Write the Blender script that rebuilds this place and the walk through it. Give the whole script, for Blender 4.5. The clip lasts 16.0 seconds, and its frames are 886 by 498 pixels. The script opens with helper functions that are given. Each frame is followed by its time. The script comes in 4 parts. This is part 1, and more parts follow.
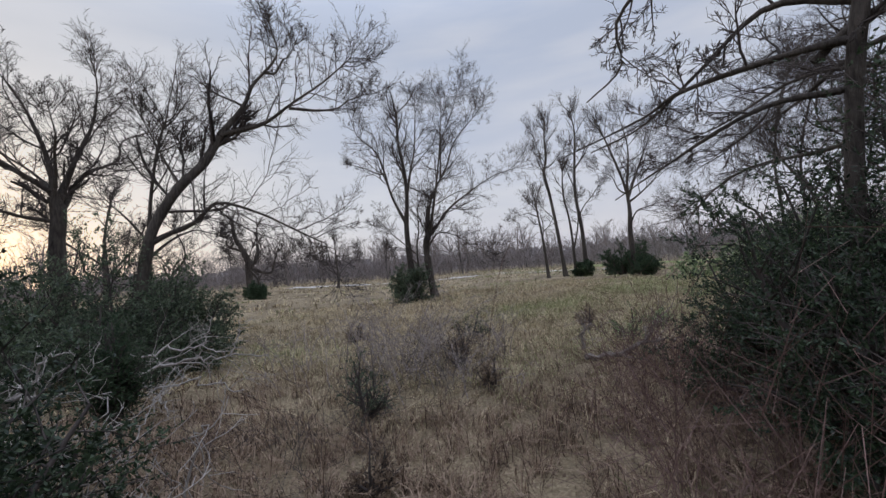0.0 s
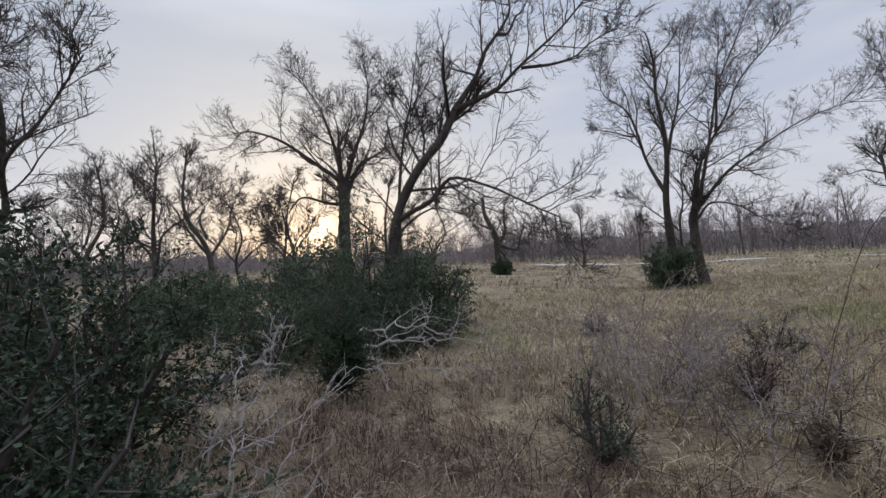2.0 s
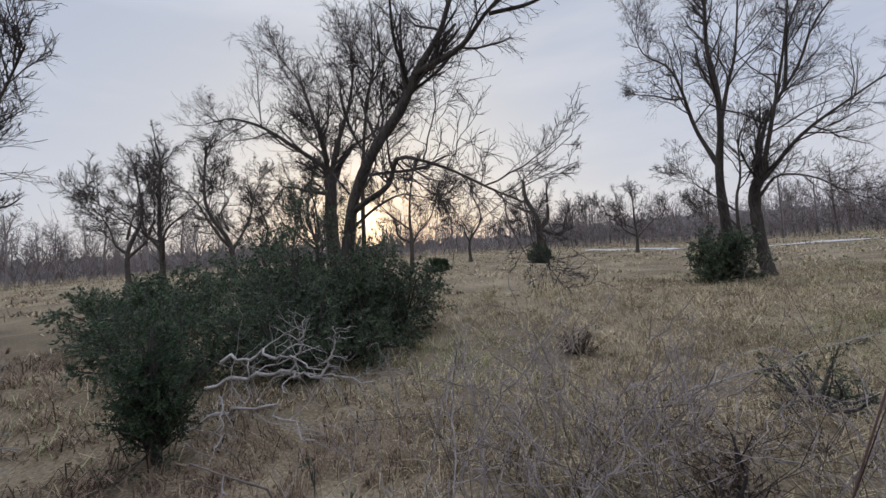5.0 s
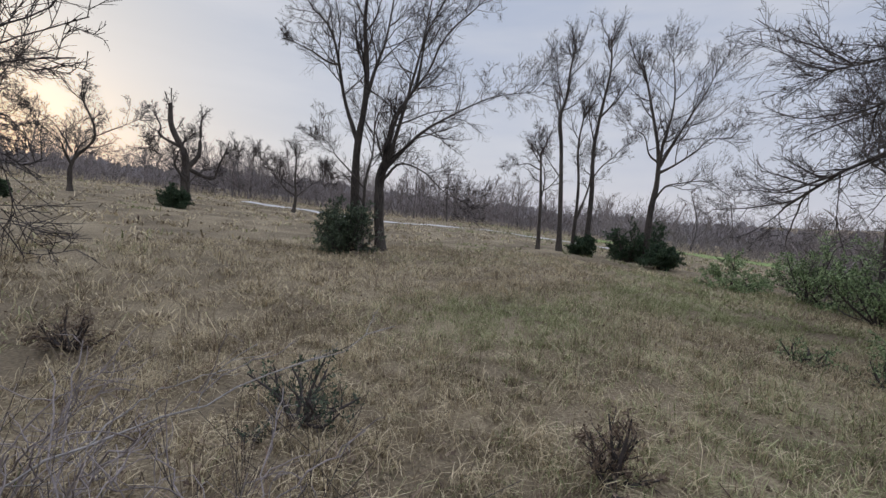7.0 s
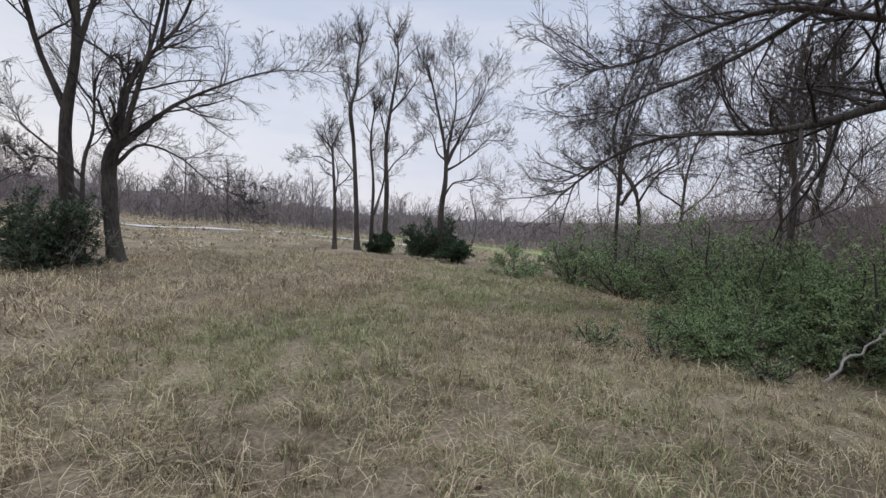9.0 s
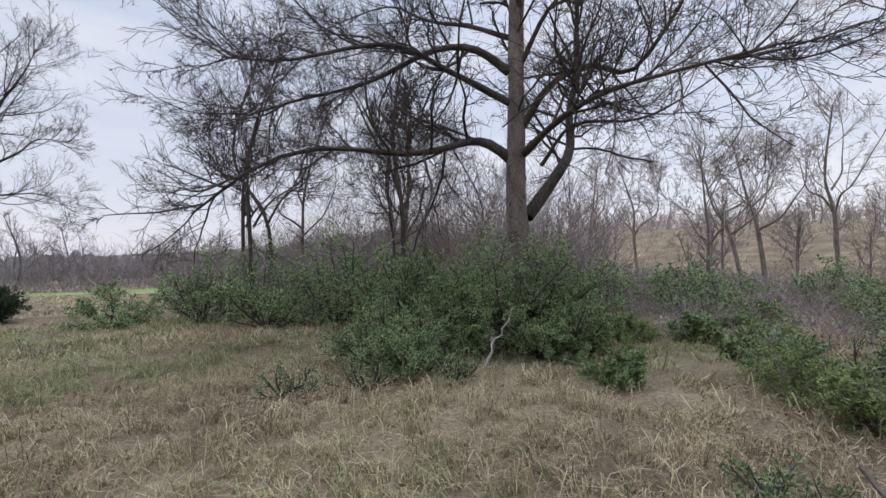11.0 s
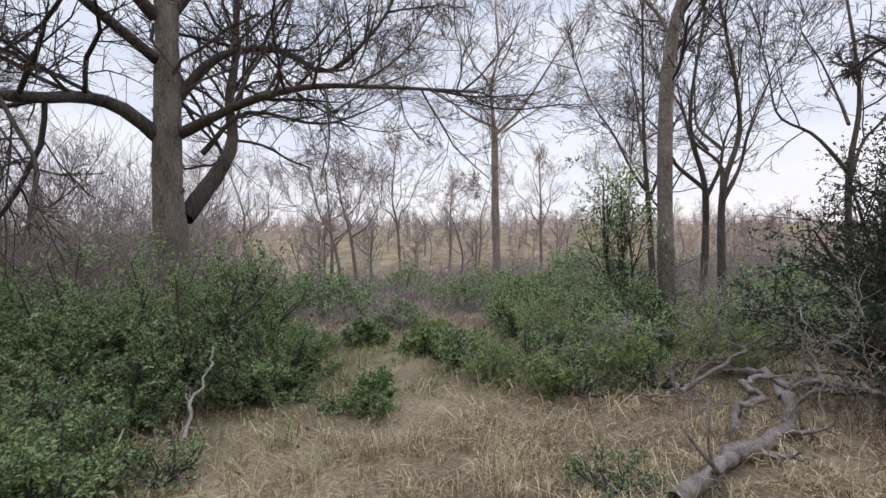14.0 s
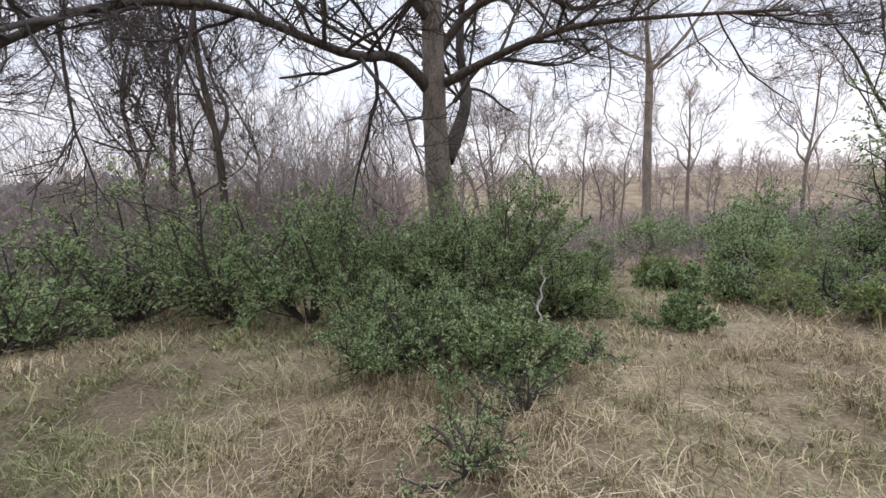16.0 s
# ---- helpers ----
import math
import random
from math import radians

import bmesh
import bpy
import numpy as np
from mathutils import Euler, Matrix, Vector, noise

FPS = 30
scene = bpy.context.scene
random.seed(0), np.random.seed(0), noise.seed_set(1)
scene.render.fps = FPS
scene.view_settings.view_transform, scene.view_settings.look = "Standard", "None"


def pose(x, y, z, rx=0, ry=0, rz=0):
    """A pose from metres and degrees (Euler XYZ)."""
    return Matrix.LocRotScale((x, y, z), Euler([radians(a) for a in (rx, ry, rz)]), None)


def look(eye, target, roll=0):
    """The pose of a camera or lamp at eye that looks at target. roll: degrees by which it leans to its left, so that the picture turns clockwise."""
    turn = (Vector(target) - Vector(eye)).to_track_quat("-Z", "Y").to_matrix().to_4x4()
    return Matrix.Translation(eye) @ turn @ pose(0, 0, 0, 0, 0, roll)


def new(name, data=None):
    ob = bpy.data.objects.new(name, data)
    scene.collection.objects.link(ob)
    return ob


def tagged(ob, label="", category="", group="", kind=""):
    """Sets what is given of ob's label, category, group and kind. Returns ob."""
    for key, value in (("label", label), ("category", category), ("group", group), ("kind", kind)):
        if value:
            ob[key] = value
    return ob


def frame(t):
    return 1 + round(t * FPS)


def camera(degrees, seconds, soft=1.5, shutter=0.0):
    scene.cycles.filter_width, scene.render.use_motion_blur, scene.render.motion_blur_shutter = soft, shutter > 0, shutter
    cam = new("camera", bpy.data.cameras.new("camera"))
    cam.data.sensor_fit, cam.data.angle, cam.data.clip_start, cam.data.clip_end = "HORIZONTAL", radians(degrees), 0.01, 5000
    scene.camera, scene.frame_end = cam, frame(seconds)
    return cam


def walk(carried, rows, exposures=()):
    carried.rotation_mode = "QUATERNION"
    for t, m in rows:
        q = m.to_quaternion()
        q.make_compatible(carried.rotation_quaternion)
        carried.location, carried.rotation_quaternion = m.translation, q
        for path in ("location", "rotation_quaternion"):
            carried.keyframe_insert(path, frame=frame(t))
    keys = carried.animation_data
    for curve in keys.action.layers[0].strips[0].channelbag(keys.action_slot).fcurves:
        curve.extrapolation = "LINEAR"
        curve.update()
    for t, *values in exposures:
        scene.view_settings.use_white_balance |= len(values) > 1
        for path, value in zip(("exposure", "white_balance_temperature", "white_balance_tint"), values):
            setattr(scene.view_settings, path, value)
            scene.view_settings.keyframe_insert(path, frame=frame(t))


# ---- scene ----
cam = camera(92.4, 16.0, soft=1.45)
METRES, EYE, TILT, LEAN, TURN = 13.0, 1.5, 2.0, 6.0, 0.0
ROWS = [
    (0.0, 0.0, 0.0, 0.0, 0.0, 0.0, -0.0),
    (0.5, -0.0042, 0.0219, -0.0025, 9.3, -1.43, -0.8),
    (1.0, -0.0055, 0.0474, -0.0025, 17.59, -2.36, -0.78),
    (1.5, -0.0096, 0.0737, -0.0036, 25.2, -2.86, -0.59),
    (2.0, -0.0093, 0.0993, -0.0037, 32.49, -2.86, 0.68),
    (2.5, -0.0078, 0.1273, -0.0033, 38.81, -2.46, 3.01),
    (3.0, -0.0022, 0.1573, -0.0032, 43.12, -1.86, 4.14),
    (5.5, 0.0529, 0.3166, 0.0048, 37.97, -6.76, 0.15),
    (6.0, 0.0704, 0.3548, 0.0105, 24.51, -7.57, -3.58),
    (6.5, 0.085, 0.3812, 0.0109, 11.19, -7.95, -7.48),
    (7.0, 0.0988, 0.4081, 0.0076, -0.31, -7.66, -10.72),
    (7.5, 0.1114, 0.433, 0.0054, -9.1, -6.36, -12.06),
    (8.0, 0.122, 0.4591, 0.0023, -15.49, -5.23, -11.94),
    (10.5, 0.1566, 0.594, -0.0109, -58.9, 4.61, -4.24),
    (11.0, 0.1737, 0.6216, -0.0108, -77.11, 6.41, -2.31),
    (11.5, 0.1862, 0.639, -0.0078, -96.05, 8.23, -0.71),
    (12.0, 0.2017, 0.647, -0.0022, -108.78, 10.11, -0.81),
    (12.5, 0.2165, 0.6499, 0.0052, -115.6, 9.82, -0.28),
    (13.0, 0.2335, 0.6654, 0.0094, -122.26, 8.71, 0.81),
    (13.5, 0.2504, 0.6905, 0.0092, -127.46, 7.53, 2.44),
    (14.0, 0.267, 0.7244, 0.009, -128.7, 6.02, 3.88),
    (14.5, 0.2796, 0.7637, 0.0038, -126.47, 4.15, 4.96),
    (15.0, 0.2944, 0.8059, 0.0021, -122.1, 2.41, 5.25),
    (15.5, 0.3187, 0.8523, -0.0009, -117.93, 1.18, 4.09),
    (16.0, 0.3337, 0.9014, -0.0053, -114.85, 0.62, 2.97),
]
EXPOSURES = [(0.0, -0.36, 6450, 9), (3.0, -0.33, 6450, 9), (6.0, -0.42, 6400, 9), (6.5, -0.46, 6400, 9), (8.0, -0.14, 6500, 9), (10.5, -0.03, 6500, 10), (12.5, 0.18, 6650, 10), (14.5, 0.27, 6800, 11), (16.0, 0.48, 6850, 11)]
walk(cam, [(t, pose(0, 0, EYE, TILT, LEAN, TURN) @ pose(METRES * x, METRES * y, METRES * z, 90 + pitch, roll, yaw)) for t, x, y, z, yaw, pitch, roll in ROWS], EXPOSURES)

# ---- world and light ----
SUN = Vector((-0.772, 0.633, 0.058)).normalized()
world = bpy.data.worlds.new("evening_sky")
scene.world = world
world.use_nodes = True
wn, wl = world.node_tree.nodes, world.node_tree.links
wn.clear()


def wnode(kind, **values):
    n = wn.new(kind)
    for k, v in values.items():
        n.inputs[int(k[1:])].default_value = v
    return n


def wmath(op, a, b):
    n = wn.new("ShaderNodeMath")
    n.operation = op
    n.use_clamp = False
    for i, v in enumerate((a, b)):
        if isinstance(v, (int, float)):
            n.inputs[i].default_value = v
        else:
            wl.new(v, n.inputs[i])
    return n.outputs[0]


def wmix(fac, a, b, mode="MIX"):
    n = wn.new("ShaderNodeMix")
    n.data_type, n.blend_type, n.clamp_result = "RGBA", mode, False
    for i, v in ((0, fac), (6, a), (7, b)):
        if isinstance(v, (int, float, tuple)):
            n.inputs[i].default_value = v
        else:
            wl.new(v, n.inputs[i])
    return n.outputs[2]


coord = wn.new("ShaderNodeTexCoord").outputs["Generated"]
sky = wn.new("ShaderNodeTexSky")
sky.sky_type, sky.sun_disc = "NISHITA", False
sky.sun_elevation, sky.sun_rotation = math.asin(SUN.z), math.atan2(SUN.x, SUN.y)
sky.air_density, sky.dust_density, sky.ozone_density = 1.0, 1.5, 1.5
split = wn.new("ShaderNodeSeparateXYZ")
wl.new(coord, split.inputs[0])
up = wmath("MAXIMUM", split.outputs[2], 0.0)
dot = wn.new("ShaderNodeVectorMath")
dot.operation = "DOT_PRODUCT"
wl.new(coord, dot.inputs[0])
dot.inputs[1].default_value = SUN
near_sun = wmath("MAXIMUM", dot.outputs["Value"], 0.0)
# thin cloud veil: pale grey-blue overhead, lighter low down, cream round the sun
veil = wmix(wmath("POWER", wmath("SUBTRACT", 1.0, up), 3.0), (0.54, 0.61, 0.78, 1), (0.76, 0.76, 0.86, 1))
veil = wmix(wmath("MULTIPLY", wmath("POWER", near_sun, 9.0), 0.8), veil, (1.0, 0.94, 0.84, 1))
flat = wn.new("ShaderNodeMapping")
flat.inputs["Scale"].default_value = (1.3, 1.3, 7.0)
wl.new(coord, flat.inputs[0])
cloud = wnode("ShaderNodeTexNoise")
cloud.inputs["Scale"].default_value, cloud.inputs["Detail"].default_value = 1.7, 6.0
wl.new(flat.outputs[0], cloud.inputs["Vector"])
ramp = wn.new("ShaderNodeValToRGB")
ramp.color_ramp.elements[0].position, ramp.color_ramp.elements[1].position = 0.42, 0.68
wl.new(cloud.outputs["Fac"], ramp.inputs[0])
veil = wmix(wmath("MULTIPLY", ramp.outputs[0], 0.5), veil, (0.88, 0.87, 0.92, 1))
# as under any thin overcast, the zenith is about three times as bright as the sky low down
zenith = wn.new("ShaderNodeMapRange")
zenith.interpolation_type = "SMOOTHSTEP"
for i, v in ((1, 0.45), (2, 0.95), (3, 1.0), (4, 3.2)):
    zenith.inputs[i].default_value = v
wl.new(up, zenith.inputs[0])
grey = wn.new("ShaderNodeCombineColor")
for i in range(3):
    wl.new(zenith.outputs[0], grey.inputs[i])
veil = wmix(1.0, veil, grey.outputs[0], "MULTIPLY")
# the sun's own disc and the haze about it
disc = wmath("MULTIPLY", wmath("POWER", near_sun, 1800.0), 14.0)
halo = wmath("MULTIPLY", wmath("POWER", near_sun, 60.0), 0.35)
veil = wmix(disc, veil, (1.0, 0.80, 0.50, 1), "ADD")
veil = wmix(halo, veil, (1.0, 0.80, 0.50, 1), "ADD")
low = wmix(0.03, veil, sky.outputs[0], "ADD")
background = wn.new("ShaderNodeBackground")
background.inputs["Strength"].default_value = 1.0
wl.new(low, background.inputs[0])
wl.new(background.outputs[0], wn.new("ShaderNodeOutputWorld").inputs[0])

lamp = bpy.data.lights.new("sun", "SUN")
lamp.energy, lamp.angle, lamp.color = 0.5, radians(10), (1.0, 0.74, 0.48)
new("sun", lamp).matrix_world = look((0, 0, 0), -SUN)


# ---- materials ----
def material(name, dark, light, scale=3.0, fine=40.0, rough=0.85, bump=0.3, depth=0.01, island=0.0, stretch=(1, 1, 1), accent=None, coat=0.0, thin=0.0):
    """Two scales of mottling between two colours, with fine relief; island: how far single pieces differ."""
    m = bpy.data.materials.new(name)
    m.use_nodes = True
    nt, lk = m.node_tree.nodes, m.node_tree.links
    bsdf = nt["Principled BSDF"]
    tc = nt.new("ShaderNodeTexCoord")
    mp = nt.new("ShaderNodeMapping")
    mp.inputs["Scale"].default_value = stretch
    lk.new(tc.outputs["Object"], mp.inputs[0])
    a, b = nt.new("ShaderNodeTexNoise"), nt.new("ShaderNodeTexNoise")
    for n, s, d in ((a, scale, 4.0), (b, fine, 5.0)):
        n.inputs["Scale"].default_value, n.inputs["Detail"].default_value = s, d
        lk.new(mp.outputs[0], n.inputs["Vector"])
    mixer = nt.new("ShaderNodeMath")
    mixer.operation = "MULTIPLY_ADD"
    lk.new(b.outputs["Fac"], mixer.inputs[0])
    mixer.inputs[1].default_value = 0.5
    half = nt.new("ShaderNodeMath")
    half.operation = "MULTIPLY"
    half.inputs[1].default_value = 0.5
    lk.new(a.outputs["Fac"], half.inputs[0])
    lk.new(half.outputs[0], mixer.inputs[2])
    fac = mixer.outputs[0]
    if island:
        geo = nt.new("ShaderNodeNewGeometry")
        add = nt.new("ShaderNodeMath")
        add.operation = "MULTIPLY_ADD"
        lk.new(geo.outputs["Random Per Island"], add.inputs[0])
        add.inputs[1].default_value = island
        low_part = nt.new("ShaderNodeMath")
        low_part.operation = "MULTIPLY_ADD"
        lk.new(fac, low_part.inputs[0])
        low_part.inputs[1].default_value, low_part.inputs[2].default_value = 1.0, -island / 2
        lk.new(low_part.outputs[0], add.inputs[2])
        fac = add.outputs[0]
    cr = nt.new("ShaderNodeValToRGB")
    cr.color_ramp.elements[0].position, cr.color_ramp.elements[1].position = 0.3, 0.7
    cr.color_ramp.elements[0].color, cr.color_ramp.elements[1].color = (*dark, 1), (*light, 1)
    if accent:
        e = cr.color_ramp.elements.new(0.5)
        e.color = (*accent, 1)
    lk.new(fac, cr.inputs[0])
    lk.new(cr.outputs[0], bsdf.inputs["Base Color"])
    bsdf.inputs["Roughness"].default_value = rough
    bsdf.inputs["Specular IOR Level"].default_value = 0.25 + coat
    if thin:
        through_leaf, both = nt.new("ShaderNodeBsdfTranslucent"), nt.new("ShaderNodeMixShader")
        both.inputs[0].default_value = thin
        lk.new(cr.outputs[0], through_leaf.inputs["Color"])
        lk.new(bsdf.outputs[0], both.inputs[1])
        lk.new(through_leaf.outputs[0], both.inputs[2])
        lk.new(both.outputs[0], nt["Material Output"].inputs["Surface"])
    if bump:
        bp = nt.new("ShaderNodeBump")
        bp.inputs["Strength"].default_value, bp.inputs["Distance"].default_value = bump, depth
        lk.new(b.outputs["Fac"], bp.inputs["Height"])
        lk.new(bp.outputs[0], bsdf.inputs["Normal"])
    return m


BARK = material("bark_dark", (0.025, 0.021, 0.019), (0.14, 0.118, 0.10), 2.0, 24, 0.95, 1.0, 0.05, stretch=(1, 1, 0.25))
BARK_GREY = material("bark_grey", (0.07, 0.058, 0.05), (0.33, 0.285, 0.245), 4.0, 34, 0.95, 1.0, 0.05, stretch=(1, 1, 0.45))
TWIG = material("twig_bark", (0.035, 0.03, 0.028), (0.11, 0.09, 0.083), 3, 30, 0.95, 0, island=0.3)
# pale dead twigs, with the valley's haze lightening the colour further
TWIG_PALE_HAZY = material("twig_pale_hazy", (0.15, 0.125, 0.117), (0.40, 0.34, 0.315), 3, 30, 0.95, 0, island=0.3)
# distant twigs: aerial haze is mixed into both colours, most on the hill
WOODS_HAZY = material("far_twigs_hazy", (0.125, 0.11, 0.106), (0.31, 0.265, 0.25), 0.1, 3, 1.0, 0, island=0.4)
HILL_HAZY = material("hill_twigs_hazy", (0.20, 0.165, 0.15), (0.44, 0.37, 0.335), 0.05, 3, 1.0, 0, island=0.4)
DEAD = material("weathered_wood", (0.20, 0.175, 0.155), (0.50, 0.46, 0.43), 3.0, 35, 0.9, 0.6, 0.01, stretch=(1, 1, 1))
DEAD_DARK = material("rotten_wood", (0.05, 0.04, 0.034), (0.33, 0.28, 0.25), 9.0, 45, 0.95, 1.0, 0.02)
CANE = material("bramble_cane", (0.07, 0.045, 0.04), (0.20, 0.12, 0.10), 6, 40, 0.7, 0.3, 0.005)
LEAF = material("privet_leaf", (0.09, 0.14, 0.055), (0.42, 0.515, 0.265), 1.2, 12, 0.45, 0, island=0.8, coat=0.1, thin=0.45)
LEAF_LIGHT = material("young_privet_leaf", (0.13, 0.17, 0.06), (0.42, 0.50, 0.22), 1.2, 12, 0.5, 0, island=0.55, coat=0.1, thin=0.45)
# dark green leaf, greyed and lifted to carry the low sun's veiling flare
LEAF_DARK_FLARED = material("yaupon_leaf_flared", (0.04, 0.058, 0.036), (0.15, 0.185, 0.115), 1.2, 12, 0.55, 0, island=0.5, coat=0.1, thin=0.4)
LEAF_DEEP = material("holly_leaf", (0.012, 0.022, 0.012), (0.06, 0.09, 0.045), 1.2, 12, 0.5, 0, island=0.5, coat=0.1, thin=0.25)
CEDAR = material("cedar_spray", (0.028, 0.048, 0.028), (0.085, 0.12, 0.065), 1.5, 12, 0.8, 0, island=0.45, thin=0.25)
LEAF_BROWN = material("withered_leaf", (0.13, 0.09, 0.065), (0.34, 0.26, 0.19), 2, 12, 0.8, 0, island=0.5, thin=0.4)
GRASS_DRY = material("dry_grass", (0.16, 0.12, 0.08), (0.67, 0.555, 0.365), 0.8, 4, 0.8, 0, island=0.55, accent=(0.39, 0.31, 0.188), thin=0.25)
# bluestem's own reddish brown, taken darker for shade and vignetting near the start
GRASS_BROWN_SHADED = material("bluestem_grass_shaded", (0.07, 0.043, 0.03), (0.38, 0.28, 0.205), 0.7, 4, 0.8, 0, island=0.6, accent=(0.195, 0.13, 0.09), thin=0.2)
GRASS_GREEN = material("green_grass", (0.13, 0.14, 0.055), (0.46, 0.45, 0.24), 0.8, 5, 0.8, 0, island=0.5, thin=0.25)
SOIL = material("meadow_soil", (0.09, 0.068, 0.046), (0.46, 0.372, 0.24), 0.5, 30.0, 1.0, 1.0, 0.06, accent=(0.24, 0.187, 0.12))
PASTURE = material("pasture_turf", (0.16, 0.22, 0.07), (0.30, 0.36, 0.14), 0.3, 8, 1.0, 0.4, 0.05)
GRAVEL = material("pale_gravel", (0.42, 0.39, 0.36), (0.66, 0.63, 0.60), 1.0, 30, 1.0, 0.5, 0.02)
WHITE = material("white_paint", (0.70, 0.69, 0.66), (0.84, 0.83, 0.80), 2.0, 20, 0.6, 0.1, 0.003)
# far bank of woods, greyed and lightened for the haze before it
THICKET_HAZY = material("thicket", (0.13, 0.115, 0.115), (0.27, 0.235, 0.225), 0.25, 3.0, 1.0, 1.0, 0.5)

rng = np.random.default_rng(7)


# ---- mesh building ----
def ground_z(x, y):
    """Height of the meadow: level where one walks, falling away to a shallow valley, with a hill beyond it."""
    x, y = np.asarray(x, float), np.asarray(y, float)
    z = -0.045 * np.clip(x - 5.0, 0, 24) + 0.05 * np.clip(-x - 2.0, 0, 60)
    q = 0.9 * x - 0.43 * y - 38
    z = z + 0.19 * np.clip(q, 0, 30) + 0.055 * np.clip(q - 30, 0, 170)
    z = z + 0.05 * np.sin(0.9 * x + 0.4 * y) * np.cos(0.7 * y - 0.3 * x) + 0.025 * np.sin(2.3 * x + 1.0) * np.sin(1.9 * y) + 0.015 * np.sin(7.1 * x + 2.0 * np.sin(1.3 * y)) * np.sin(6.3 * y + 1.0)
    return z


def gz(x, y):
    return float(ground_z(x, y))


def mesh_of(name, verts, quads, mat, smooth=True):
    """A mesh of quads (a triangle repeats no corner: it is given as three)."""
    me = bpy.data.meshes.new(name)
    verts, quads = np.asarray(verts, np.float32).reshape(-1, 3), np.asarray(quads, np.int32)
    k = quads.shape[1]
    me.vertices.add(len(verts))
    me.vertices.foreach_set("co", verts.ravel())
    me.loops.add(quads.size)
    me.loops.foreach_set("vertex_index", quads.ravel())
    me.polygons.add(len(quads))
    me.polygons.foreach_set("loop_start", np.arange(0, quads.size, k, dtype=np.int32))
    me.polygons.foreach_set("use_smooth", np.full(len(quads), smooth))
    me.update(calc_edges=True)
    me.materials.append(mat)
    return me


def part(name, me, parent, label=""):
    ob = new(name, me)
    ob.parent = parent
    if label:
        ob["label"] = label
    return ob


def thing(name, x, y, z, label, category, group="", turn=0.0):
    ob = new(name)
    ob.empty_display_size = 0.2
    ob.matrix_world = pose(x, y, z, 0, 0, turn)
    return tagged(ob, label, category, group)


def unit(v):
    return v / np.maximum(np.linalg.norm(v, axis=-1, keepdims=True), 1e-9)


def tubes(P, R, sides):
    """Tubes round m polylines of n points: P (m, n, 3), R (m, n). Returns corners and quads."""
    m, n = P.shape[:2]
    T = np.gradient(P, axis=1)
    T = unit(T)
    ref = np.where(np.abs(T[..., 2:3]) > 0.85, np.array([1.0, 0, 0]), np.array([0, 0, 1.0]))
    ref = np.broadcast_to(ref[:, :1], T.shape)
    A = unit(np.cross(T, ref))
    B = np.cross(T, A)
    ang = np.arange(sides) * 2 * np.pi / sides
    V = P[:, :, None] + R[:, :, None, None] * (np.cos(ang)[:, None] * A[:, :, None] + np.sin(ang)[:, None] * B[:, :, None])
    i = np.arange(m)[:, None, None] * n * sides + np.arange(n - 1)[None, :, None] * sides
    j, j2 = np.arange(sides)[None, None], (np.arange(sides)[None, None] + 1) % sides
    F = np.stack([i + j, i + j2, i + j2 + sides, i + j + sides], -1).reshape(-1, 4)
    return V.reshape(-1, 3), F


def slivers(P, R, g):
    """Last hair-thin twigs, of two points each: tapered slips turned at random."""
    w = unit(np.cross(P[:, 1] - P[:, 0], g.normal(size=(len(P), 3)))) * R[:, :1]
    V = np.stack([P[:, 0] - w, P[:, 0] + w, P[:, 1] + w * 0.5, P[:, 1] - w * 0.5], 1)
    return V.reshape(-1, 3), np.arange(len(P) * 4).reshape(-1, 4)


def join(pieces):
    vs, fs, k = [], [], 0
    for v, f in pieces:
        vs.append(v), fs.append(f + k)
        k += len(v)
    return np.concatenate(vs), np.concatenate(fs)


def curve_through(points, n):
    """A smooth line of n points through the control points."""
    p = np.asarray(points, float)
    if len(p) == 2:
        return p[0] + (p[1] - p[0]) * np.linspace(0, 1, n)[:, None]
    q = np.vstack([2 * p[0] - p[1], p, 2 * p[-1] - p[-2]])
    s = np.linspace(0, len(p) - 1 - 1e-6, n)
    i, f = s.astype(int), (s % 1)[:, None]
    a, b, c, d = q[i], q[i + 1], q[i + 2], q[i + 3]
    return 0.5 * (2 * b + (c - a) * f + (2 * a - 5 * b + 4 * c - d) * f ** 2 + (3 * b - a - 3 * c + d) * f ** 3)


def sprout(P, R, per, ratio, angle, rise, n, g, tmin=0.25, thin=0.45, floor=0.004, wobble=0.16, lengths=None, taper=0.55):
    """Side shoots of the polylines P (m, k, 3) with radii R (m, k): per shoots on each. Returns their lines and radii."""
    m, k = P.shape[:2]
    length = np.linalg.norm(np.diff(P, axis=1), axis=2).sum(1) if lengths is None else lengths
    t = tmin + (1 - tmin) * (np.arange(per)[None] + g.random((m, per))) / per
    s = t * (k - 1.001)
    i, f = s.astype(int), (s % 1)[..., None]
    row = np.arange(m)[:, None]
    start = P[row, i] * (1 - f) + P[row, i + 1] * f
    tangent = unit(P[row, i + 1] - P[row, i])
    r0 = np.take_along_axis(R, i, 1)
    side = unit(np.cross(tangent, g.normal(size=tangent.shape)))
    a = np.radians(angle * (0.6 + 0.8 * g.random(t.shape)))[..., None]
    d = unit(tangent * np.cos(a) + side * np.sin(a))
    ln = (length[:, None] * ratio * (0.55 + 0.75 * g.random(t.shape)) * (1.12 - taper * t))
    out = [start]
    for _ in range(n - 1):
        d = unit(d + wobble * g.normal(size=d.shape) + np.array([0, 0, rise]))
        out.append(out[-1] + d * (ln / (n - 1))[..., None])
    Q = np.stack(out, 2).reshape(-1, n, 3)
    r = np.maximum(r0 * thin, floor).reshape(-1, 1)
